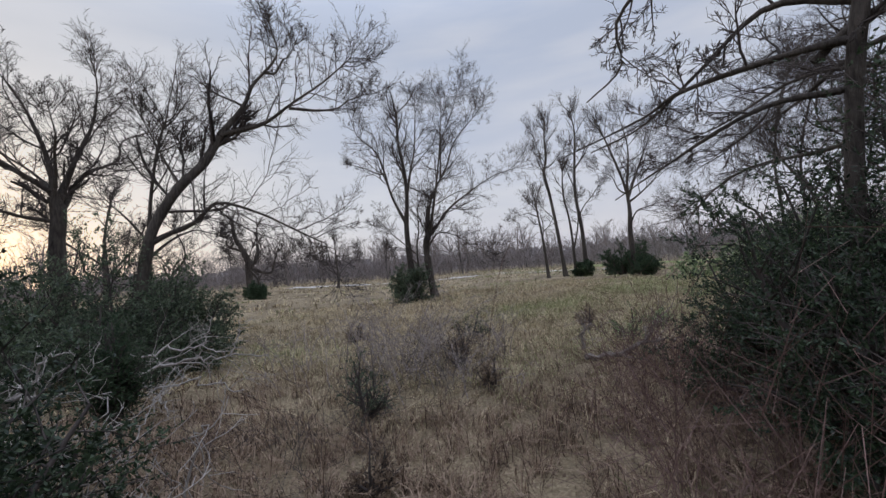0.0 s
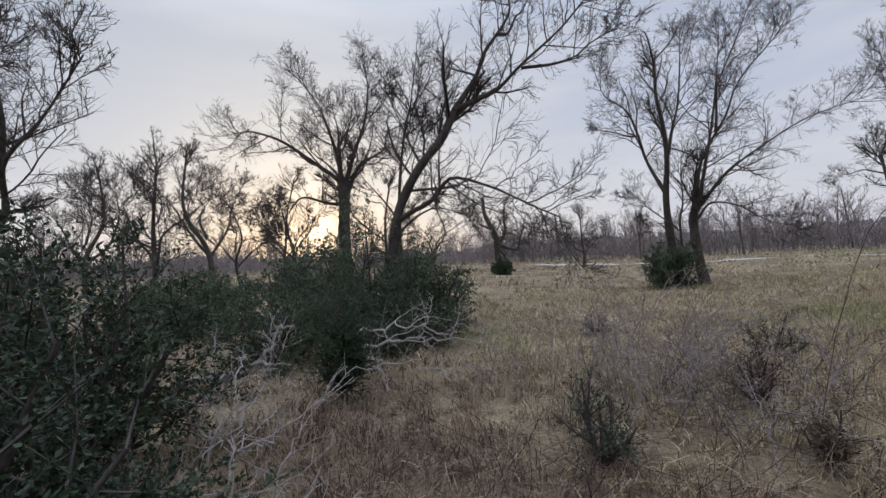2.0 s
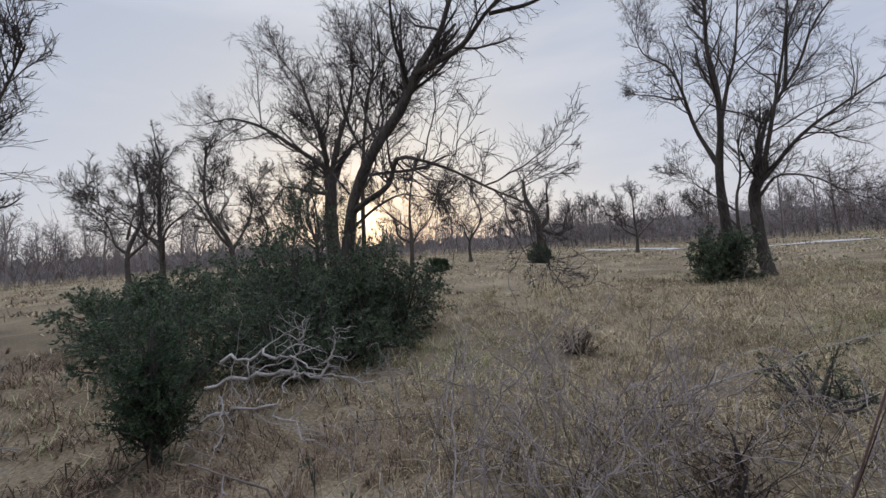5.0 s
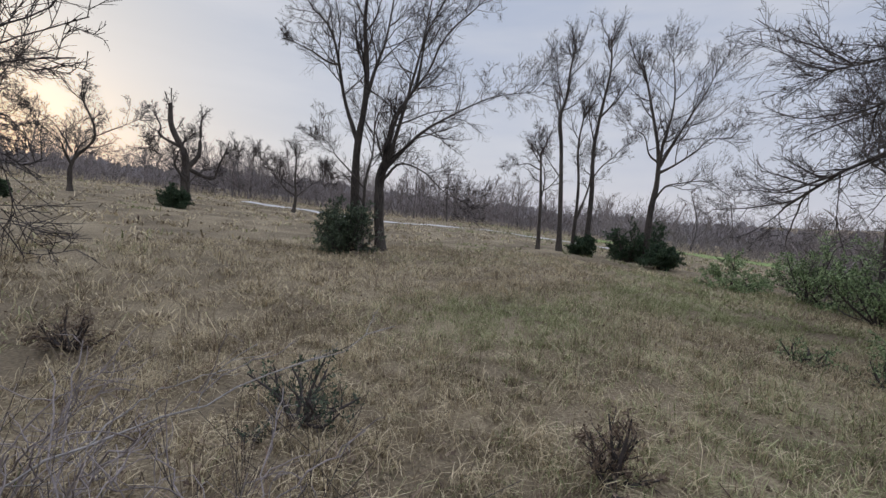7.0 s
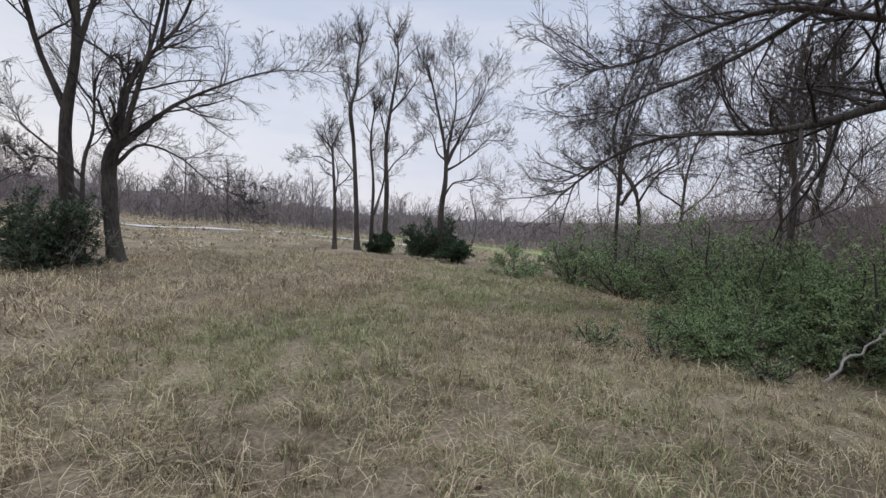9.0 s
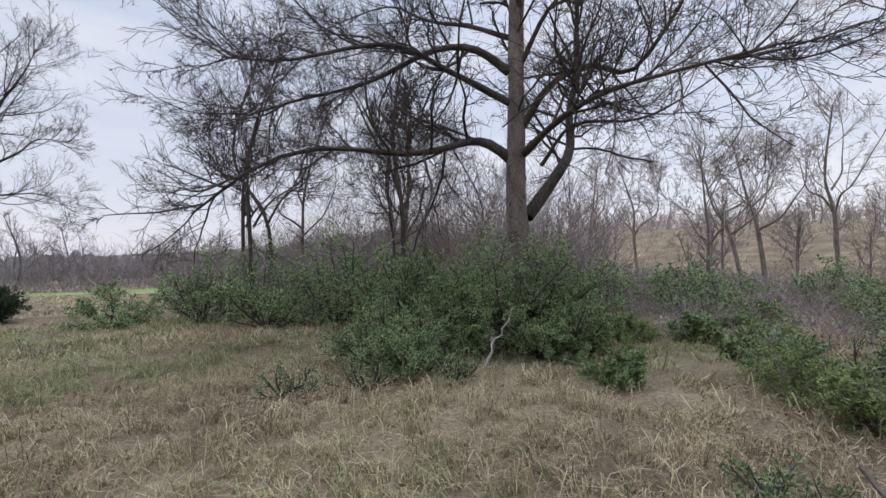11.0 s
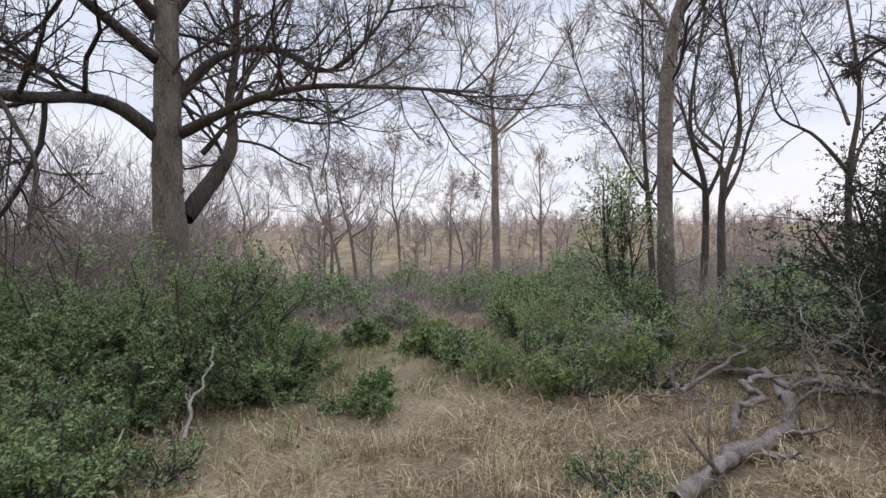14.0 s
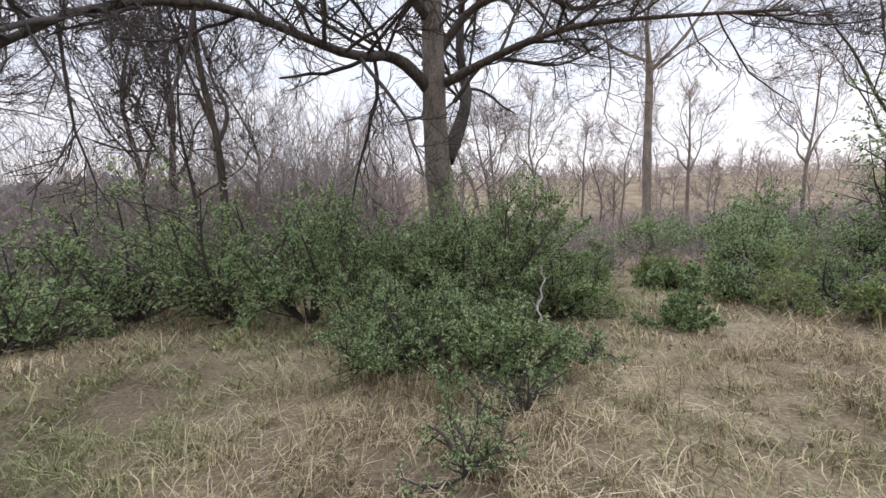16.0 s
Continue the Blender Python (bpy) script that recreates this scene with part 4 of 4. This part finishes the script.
dead_branch("brush_pile", -3.85, 3.5, [
    ([(-0.75, -0.1, 0.5), (-0.45, 0.0, 0.48), (-0.1, 0.1, 0.55), (0.25, 0.2, 0.62)], 0.03, 0.016), ([(0.05, 0.15, 0.6), (0.2, 0.25, 0.78), (0.3, 0.25, 0.92), (0.42, 0.3, 0.95)], 0.016, 0.007),
    ([(-0.1, 0.1, 0.5), (-0.05, -0.1, 0.55), (0.1, -0.2, 0.4), (0.25, -0.35, 0.12)], 0.014, 0.006), ([(-0.15, 0.05, 0.5), (-0.1, -0.2, 0.35), (-0.05, -0.4, 0.05)], 0.016, 0.007),
    ([(-0.4, 0.0, 0.48), (-0.35, -0.15, 0.3), (-0.38, -0.25, 0.05)], 0.012, 0.005), ([(-0.7, -0.1, 0.5), (-0.9, -0.15, 0.6), (-1.05, -0.2, 0.62)], 0.012, 0.005),
    ([(-0.5, -0.3, 0.05), (-0.1, -0.35, 0.2), (0.4, -0.3, 0.12), (0.8, -0.2, 0.15)], 0.014, 0.006), ([(0.2, -0.5, 0.03), (0.35, -0.2, 0.3), (0.3, 0.1, 0.5)], 0.012, 0.005)], "heap of pale dead branches with lichen", seed=402, per=7, ratio=0.4, twigs=4, category="brush pile", kink=0.05)
dead_branch("brush_pile", -3.5, 5.6, [
    ([(-0.9, -0.3, 0.35), (-0.3, 0.0, 0.52), (0.3, 0.2, 0.5), (0.9, 0.5, 0.42)], 0.022, 0.008), ([(-0.7, -0.2, 0.6), (-0.1, 0.05, 0.7), (0.5, 0.25, 0.55)], 0.018, 0.007), ([(0.1, 0.1, 0.5), (0.2, 0.2, 0.8), (0.3, 0.2, 1.05)], 0.013, 0.005), ([(0.5, 0.2, 0.5), (0.6, 0.3, 0.75), (0.62, 0.3, 0.95)], 0.012, 0.005),
    ([(-0.7, -0.6, 0.05), (0.1, -0.2, 0.3), (0.8, -0.1, 0.1)], 0.016, 0.006), ([(-0.3, -0.4, 0.4), (0.0, -0.5, 0.2), (0.2, -0.7, 0.03)], 0.012, 0.005)], "heap of pale dead branches in front of a shrub", seed=403, per=8, ratio=0.4, twigs=4, category="brush pile", kink=0.05)
for k, (sx, sy, n, tall) in enumerate([(-1.75, 2.0, 3, 1.1), (-2.3, 2.3, 3, 1.0), (-3.3, 2.5, 3, 1.2), (-1.3, 1.5, 3, 0.9), (6.1, 4.8, 3, 0.9), (7.2, 5.6, 3, 0.7), (5.4, 3.9, 3, 1.0), (6.9, 4.7, 3, 0.8), (4.6, 4.1, 4, 1.1), (3.9, 4.4, 4, 1.2)]):
    g = np.random.default_rng(440 + k)
    sprigs = []
    for _ in range(n):
        a, q = g.random() * 6.28, 0.2 + 0.5 * g.random()
        o = g.normal(size=2) * 0.2
        sprigs.append(([(o[0], o[1], -0.03), (o[0] + math.cos(a) * q * 0.5, o[1] + math.sin(a) * q * 0.5, tall * 0.6), (o[0] + math.cos(a) * q, o[1] + math.sin(a) * q, tall * (0.6 + 0.5 * g.random()))], 0.007, 0.003))
    dead_branch("dead_sprig", sx, sy, sprigs, "thin pale dead twigs sticking out of a dark shrub" if sx < 0 else "thin pale dead twigs among low green bushes", seed=450 + k, per=6, ratio=0.4, twigs=4, category="dead twigs", kink=0.04)
dead_branch("dead_stick", 8.05, 8.85, [([(0.0, 0.0, 0.02), (0.06, -0.08, 0.16), (0.16, -0.1, 0.3), (0.24, -0.22, 0.44), (0.32, -0.3, 0.62), (0.42, -0.36, 0.74)], 0.018, 0.01)], "pale dead stick against green leaves", seed=404, per=3, ratio=0.2, twigs=1)
dead_branch("bramble_cane", 0.45, 5.05, [([(-0.12, -0.02, -0.03), (0.05, 0.02, 0.8), (0.26, 0.055, 1.45), (0.393, 0.084, 1.643), (0.448, 0.097, 1.68), (0.5, 0.109, 1.706), (0.565, 0.123, 1.719), (0.657, 0.139, 1.705), (0.743, 0.153, 1.681), (0.78, 0.158, 1.66)], 0.003, 0.0012)], "long arching reddish bramble cane over dry grass", z=-gz(0.45, 5.05), mat=CANE, seed=405, per=0, kink=0.003, category="bramble")
dead_branch("dead_cane", -0.5, 6.7, [([(0.0, 0.0, -0.03), (0.19, 0.16, 0.4), (0.8, 0.6, 0.62), (1.6, 1.16, 0.88)], 0.007, 0.003), ([(0.4, 0.32, 0.5), (0.5, 0.6, 0.62), (0.75, 0.85, 0.66)], 0.004, 0.002)], "long pale dead cane leaning over dry grass", seed=406, per=5, ratio=0.2, twigs=2, kink=0.02, category="dead cane")
for k, (sx, sy, n, tall) in enumerate([(-0.5, 4.95, 3, 1.25), (-1.25, 5.7, 5, 1.35), (-0.85, 6.3, 5, 1.3), (-0.35, 6.2, 7, 0.95), (0.75, 6.5, 7, 0.8), (-1.3, 6.7, 7, 1.0), (0.0, 5.6, 9, 0.55), (-0.9, 5.8, 8, 0.6), (2.7, 6.2, 6, 0.6), (-2.2, 6.4, 7, 0.9), (0.2, 5.0, 5, 0.5), (2.4, 5.7, 4, 0.6), (-1.9, 5.6, 4, 0.7), (-0.9, 18.0, 5, 1.0), (7.0, 3.6, 5, 0.9), (5.2, 2.8, 6, 0.9), (8.0, 9.6, 4, 0.7), (0.15, 6.4, 8, 0.75), (-0.3, 6.9, 8, 0.8), (-0.8, 6.8, 7, 0.8), (-0.5, 5.7, 8, 0.7)]):
    g = np.random.default_rng(420 + k)
    stalks = []
    for _ in range(n):
        a, q = g.random() * 6.28, 0.2 + 0.7 * g.random()
        o = g.normal(size=2) * 0.25
        stalks.append(([(o[0], o[1], -0.03), (o[0] + math.cos(a) * q * 0.4, o[1] + math.sin(a) * q * 0.4, tall * 0.5), (o[0] + math.cos(a) * q, o[1] + math.sin(a) * q, tall * (0.6 + 0.5 * g.random()))], 0.0055, 0.0025))
    dead_branch("dead_weed", sx, sy, stalks, "tangle of thin pale dead weed stalks", mat=TWIG_PALE_HAZY, seed=430 + k, per=5, ratio=0.35, twigs=3, category="dead weed", kink=0.02)

# ---- distance ----
def far_wood():
    """Bare woods that ring the meadow, too many to count; their twig colour holds the haze."""
    g = np.random.default_rng(500)
    pieces = []
    kinds = []
    for k in range(6):
        trunk = curve_through([(0, 0, 0), g.normal(size=3) * 0.2 + (0, 0, 3.0), g.normal(size=3) * 0.4 + (0, 0, 6.5)], 8)
        P, R = trunk[None], np.linspace(0.13, 0.05, 8)[None]
        Q, R2 = sprout(P, R, 9, 0.50, 45, 0.12, 5, g, tmin=0.25, thin=0.5, floor=0.03)
        Q3, R3 = sprout(Q, R2, 8, 0.55, 42, 0.1, 3, g, tmin=0.12, thin=0.6, floor=0.02)
        Q4, R4 = sprout(Q3, R3, 4, 0.55, 42, 0.1, 2, g, tmin=0.12, thin=0.7, floor=0.013)
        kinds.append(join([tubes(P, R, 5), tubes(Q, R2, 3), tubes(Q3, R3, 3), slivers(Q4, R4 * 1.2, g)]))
    for k in range(230):
        yaw = radians(-100 + 200 * g.random())
        far = 44 + 40 * g.random() ** 0.8
        px, py = 2 - math.sin(yaw) * far, 8 + math.cos(yaw) * far
        v, f = kinds[k % 6]
        s = 0.5 + 0.5 * g.random()
        a = g.random() * 6.28
        rot = np.array([[math.cos(a), -math.sin(a), 0], [math.sin(a), math.cos(a), 0], [0, 0, 1]])
        pieces.append((v @ rot.T * s + (px, py, gz(px, py) - 0.2), f))
    for k in range(130):
        yaw = radians(-98 - 75 * g.random())
        far = 30 + 130 * g.random()
        px, py = 2 - math.sin(yaw) * far, 8 + math.cos(yaw) * far
        v, f = kinds[k % 6]
        s = 0.4 + 0.5 * g.random()
        pieces.append((v * s + (px, py, gz(px, py) - 0.2), f))
    v, f = join(pieces)
    tagged(new("far_woods", mesh_of("far_woods", v, f, WOODS_HAZY)), "distant leafless woods round the meadow, haze in their grey-brown", "woods", kind="stuff")


def thicket(name, count, place, tall, label, r=0.012, mat=None, seed=1):
    """Brush of bare stems, too many to count."""
    g = np.random.default_rng(seed)
    xy = np.array([place(g) for _ in range(count)])
    z = ground_z(xy[:, 0], xy[:, 1])
    d = unit(np.stack([g.normal(size=count) * 0.35, g.normal(size=count) * 0.35, np.ones(count)], -1))
    patchy = 0.45 + 0.3 * (2 + np.sin(0.31 * xy[:, 0] + 0.9 * np.sin(0.17 * xy[:, 1])) + np.sin(0.23 * xy[:, 1] + 1.3 * np.sin(0.21 * xy[:, 0])))
    ln = tall * (0.35 + 0.75 * g.random(count)) * patchy
    o = np.concatenate([xy, z[:, None] - 0.05], 1)
    P = np.stack([o, o + d * ln[:, None] * 0.5 + g.normal(size=(count, 3)) * 0.1, o + d * ln[:, None] + g.normal(size=(count, 3)) * 0.25], 1)
    R = np.full((count, 3), r) * np.array([1, 0.8, 0.4])
    Q, R2 = sprout(P, R, 9, 0.5, 45, 0.05, 3, g, tmin=0.2, thin=0.7, floor=r * 0.6)
    v, f = join([tubes(P, R, 3), slivers(Q[:, ::2], R2[:, ::2] * 1.2, g)])
    tagged(new(name, mesh_of(name, v, f, mat or TWIG)), label, "brush", kind="stuff")


def ring(a0, a1, near, far):
    def place(g):
        yaw = radians(a0 + (a1 - a0) * g.random())
        q = near + (far - near) * g.random()
        return 2 - math.sin(yaw) * q, 8 + math.cos(yaw) * q
    return place


def by_the_way(x0, x1, y0, y1):
    def place(g):
        y = y0 + (y1 - y0) * g.random()
        way = float(np.interp(y, [p[1] for p in PATH], [p[0] for p in PATH]))
        return way + x0 + (x1 - x0) * g.random(), y
    return place


far_wood()
thicket("bramble_tangle", 260, by_the_way(0.8, 2.4, 1.2, 5.4), 0.62, "dark tangle of thin bramble stems in brown grass", r=0.0028, mat=CANE, seed=516)
thicket("weed_tangle", 150, by_the_way(-2.6, -0.9, 2.6, 7.6), 0.42, "tangle of thin grey weed stems in brown grass", r=0.0025, mat=TWIG, seed=517)
thicket("far_brush", 5200, ring(-84, 100, 45, 68), 3.6, "distant brown brush along the woods' edge, haze in its colour", r=0.022, mat=WOODS_HAZY, seed=510)
# the valley's haze is in the twig colour of its scrub and brush
thicket("valley_scrub", 1700, ring(-172, -92, 15, 36), 1.7, "leafless scrub in the valley, its grey paled by painted haze", r=0.010, mat=TWIG_PALE_HAZY, seed=515)
thicket("hill_brush", 3600, ring(-170, -95, 55, 190), 2.8, "brown leafless brush on the far hillside, paled by haze in its colour", r=0.03, mat=HILL_HAZY, seed=514)
thicket("valley_brush", 2600, ring(-165, -98, 18, 40), 1.1, "leafless brush in the valley, its grey-brown paled by painted haze", r=0.010, mat=TWIG_PALE_HAZY, seed=511)
thicket("valley_brush", 1700, ring(-168, -92, 9.5, 20), 0.75, "grey-brown leafless brush between low bushes", r=0.006, mat=TWIG_PALE_HAZY, seed=512)
thicket("hedge_brush", 2600, ring(-96, -46, 14, 32), 3.9, "grey-brown leafless brush behind the hedge", r=0.010, mat=TWIG_PALE_HAZY, seed=513)


def backdrop():
    """A ragged bank of woods that closes the view beyond the brush; its grey holds the haze."""
    g = np.random.default_rng(520)
    n = 1100
    yaw = np.radians(np.linspace(-78, 170, n))
    low = np.clip(np.abs(np.linspace(-78, 170, n) - 45) / 20, 0.5, 1)
    rows = []
    for k, (far, tall) in enumerate(((78, -0.5), (80, 1.0), (83, 1.9), (88, 2.8), (96, 3.6))):
        q = far + g.normal(size=n) * 0.8
        x, y = 2 - np.sin(yaw) * q, 8 + np.cos(yaw) * q
        z = ground_z(x, y) + tall * low + (g.normal(size=n) * 0.45 + 0.5 * np.sin(yaw * 47) * np.sin(yaw * 19 + 1) if tall > 0 else 0)
        rows.append(np.stack([x, y, z], -1))
    V = np.stack(rows, 1).reshape(-1, 3)
    i = (np.arange(n - 1)[:, None] * 5 + np.arange(4)[None]).ravel()
    tagged(new("backdrop", mesh_of("backdrop", V, np.stack([i, i + 1, i + 6, i + 5], -1), THICKET_HAZY)), "far bank of winter woods, haze in its grey-brown", "woods", kind="structure")


backdrop()


def utility_pole():
    x, y = 55.0, -26.5
    root = thing("utility_pole", x, y, gz(x, y), "pale wooden utility pole on the far slope", "pole")
    v, f = tubes(np.array([[(0, 0, -0.3), (0, 0, 2.0), (0, 0, 4.2)]], float), np.array([[0.16, 0.15, 0.13]]), 10)
    part("post", mesh_of("post", v, f, WHITE), root)


utility_pole()


def shed():
    x, y = 69.0, -77.0
    root = thing("shed", x, y, gz(x, y), "small white farm shed on the far hillside", "shed", turn=35)
    for nm, half, lift, mat in (("wall", (4.0, 2.4, 1.1), 1.0, WHITE), ("roof", (4.3, 2.7, 0.18), 2.25, GRAVEL)):
        bm = bmesh.new()
        bmesh.ops.create_cube(bm, size=2.0)
        bmesh.ops.scale(bm, vec=half, verts=bm.verts)
        bmesh.ops.translate(bm, vec=(0, 0, lift), verts=bm.verts)
        if nm == "roof":
            for v in bm.verts:
                if v.co.z > lift:
                    v.co.y *= 0.15
                    v.co.z += 0.7
        me = bpy.data.meshes.new(nm)
        bm.to_mesh(me)
        bm.free()
        me.materials.append(mat)
        part(nm, me, root)


shed()


# ---- grass ----
def grass(name, xy, tall, width, mat, label, g, bend=0.7, segments=2, beaten=0.82):
    """Bent blades, too many to count: each a tapered strip."""
    n = len(xy)
    z = ground_z(xy[:, 0], xy[:, 1])
    o = np.concatenate([xy, z[:, None] - 0.02], 1)
    a = g.random(n) * 2 * np.pi
    d = np.stack([np.cos(a), np.sin(a), 0 * a], -1)
    h = (tall * (0.45 + 0.8 * g.random(n)))[:, None]
    # most blades arch over and droop the way their tuft was pressed, the rest stand
    press = 1.9 * np.sin(0.8 * xy[:, 0] + 1.4 * np.sin(0.6 * xy[:, 1])) + 2.3 * np.sin(1.1 * xy[:, 1] + 0.7 * xy[:, 0]) + g.normal(size=n) * 0.9
    d = unit(d + 0.8 * np.stack([np.cos(press), np.sin(press), 0 * a], -1))
    w = np.stack([-d[:, 1], d[:, 0], 0 * a], -1) * (width * (0.6 + 0.8 * g.random(n)))[:, None]
    flat_ = (g.random(n) < beaten)[:, None]
    q = np.where(flat_, 0.75 + 0.5 * g.random((n, 1)), bend * g.random((n, 1))) * h
    rise_ = np.where(flat_, 0.25 + 0.4 * g.random((n, 1)), 0.5 + 0.4 * g.random((n, 1))) * h
    up_ = np.array([0, 0, 1.0])
    m1 = o + d * q * 0.3 + up_ * rise_ * np.where(flat_, 0.9, 0.6) + g.normal(size=(n, 3)) * 0.01
    m2 = o + d * q * 0.75 + up_ * rise_ * np.where(flat_, 0.95, 0.9) + g.normal(size=(n, 3)) * 0.02
    tip = o + d * q * 1.1 + up_ * rise_ * np.where(flat_, 0.2 + 0.6 * g.random((n, 1)), 1.0) + g.normal(size=(n, 3)) * 0.03
    if segments == 3:
        V = np.stack([o - w, o + w, m1 + w * 0.9, m1 - w * 0.9, m2 + w * 0.6, m2 - w * 0.6, tip + w * 0.1, tip - w * 0.1], 1).reshape(-1, 3)
        i = np.arange(n)[:, None] * 8
        F = np.concatenate([i + np.array([[0, 1, 2, 3]]), i + np.array([[3, 2, 4, 5]]), i + np.array([[5, 4, 6, 7]])])
    else:
        V = np.stack([o - w, o + w, m2 + w * 0.8, m2 - w * 0.8, tip + w * 0.15, tip - w * 0.15], 1).reshape(-1, 3)
        i = np.arange(n)[:, None] * 6
        F = np.concatenate([i + np.array([[0, 1, 2, 3]]), i + np.array([[3, 2, 4, 5]])])
    return tagged(new(name, mesh_of(name, V, F, mat, smooth=False)), label, "grass", kind="stuff")


def scatter(count, g, near, far, clump=0.04, per=28):
    """Tufts between near and far metres from the line walked: the foot of each blade, and its tuft's vigour."""
    pts = np.array(PATH)
    out, vigour, have = [], [], 0
    while have < count:
        c = np.stack([2 + (g.random(4000) * 2 - 1) * (far + 4), 6 + (g.random(4000) * 2 - 1) * (far + 7)], -1)
        dist = np.min(np.linalg.norm(c[:, None] - pts[None], axis=2), axis=1)
        c = c[(dist >= near) & (dist < far)]
        v = 0.4 + 1.0 * g.random(len(c)) ** 1.6
        q = c[:, None] + g.normal(size=(len(c), per, 2)) * (clump * v)[:, None, None]
        out.append(q.reshape(-1, 2)), vigour.append(np.repeat(v, per))
        have += len(c) * per
    return np.concatenate(out)[:count], np.concatenate(vigour)[:count]


def patch_mask(xy, g, lean=0.0):
    """Where the grass has stayed green: irregular patches, more of them towards the hedge."""
    x, y = xy[:, 0], xy[:, 1]
    v = np.sin(0.9 * x + 1.3 * np.sin(0.5 * y)) + np.sin(1.1 * y + 1.7 * np.sin(0.6 * x + 1.0)) + 0.9 * np.sin(0.35 * x - 0.5 * y)
    side = np.clip((x - 2.0) / 4.0, -0.5, 1.0)
    return v * 0.5 + side * 0.8 + g.normal(size=len(x)) * 0.6 + lean > 0.75


def brown_mask(xy, g):
    """Where the reddish-brown bluestem grows: thick where the walk begins, thinning out towards the open meadow."""
    x, y = xy[:, 0], xy[:, 1]
    v = np.clip((7.0 - y) / 4.0, -0.4, 1.0) - 0.25 * np.clip(x - 3.0, 0, 4) + 0.35 * np.sin(1.1 * x + 2.0) * np.sin(0.9 * y)
    return v + g.normal(size=len(x)) * 0.3 > 0.35


gg = np.random.default_rng(600)
for nm, cnt, nr, fr, tall, wid, seg, clump, per in (("near_grass", 205000, 0.0, 4.0, 0.215, 0.0028, 3, 0.065, 40), ("meadow_grass", 190000, 4.0, 11.0, 0.215, 0.0052, 2, 0.10, 26), ("far_grass", 110000, 11.0, 48.0, 0.25, 0.022, 2, 0.2, 14)):
    pts, vigour = scatter(cnt, gg, nr, fr, clump, per)
    green, brown = patch_mask(pts, gg), brown_mask(pts, gg)
    dry = ~green & ~brown
    brown &= ~green
    grass(nm, pts[dry], tall * vigour[dry], wid, GRASS_DRY, "tall dry tan grass bent over the meadow", gg, segments=seg)
    grass(nm + "_brown", pts[brown], tall * 1.1 * vigour[brown], wid, GRASS_BROWN_SHADED, "matted reddish-brown bluestem grass", gg, segments=seg, beaten=0.7)
    grass(nm + "_green", pts[green], tall * 0.95 * vigour[green], wid, GRASS_GREEN, "olive-green winter grass among dry stalks", gg, segments=seg)


def leaf_litter():
    """Fallen leaves caught in the grass, too many to count."""
    g = np.random.default_rng(650)
    xy, _ = scatter(9000, g, 0.0, 6.0, 0.25, 6)
    n = len(xy)
    o = np.concatenate([xy, (ground_z(xy[:, 0], xy[:, 1]) + 0.02 + 0.08 * g.random(n))[:, None]], 1)
    d = unit(np.stack([g.normal(size=n), g.normal(size=n), 0.35 * g.normal(size=n)], -1))
    w = unit(np.cross(d, np.array([0, 0, 1.0]) + 0.5 * g.normal(size=(n, 3))))
    k = (0.025 + 0.03 * g.random(n))[:, None]
    V = np.stack([o, o + d * k * 0.5 + w * k * 0.35, o + d * k + np.array([0, 0, 0.008]), o + d * k * 0.5 - w * k * 0.35], 1).reshape(-1, 3)
    tagged(new("leaf_litter", mesh_of("leaf_litter", V, np.arange(n * 4).reshape(-1, 4), LEAF_BROWN, smooth=False)), "brown fallen leaves caught in dry grass", "leaves", kind="stuff")


leaf_litter()
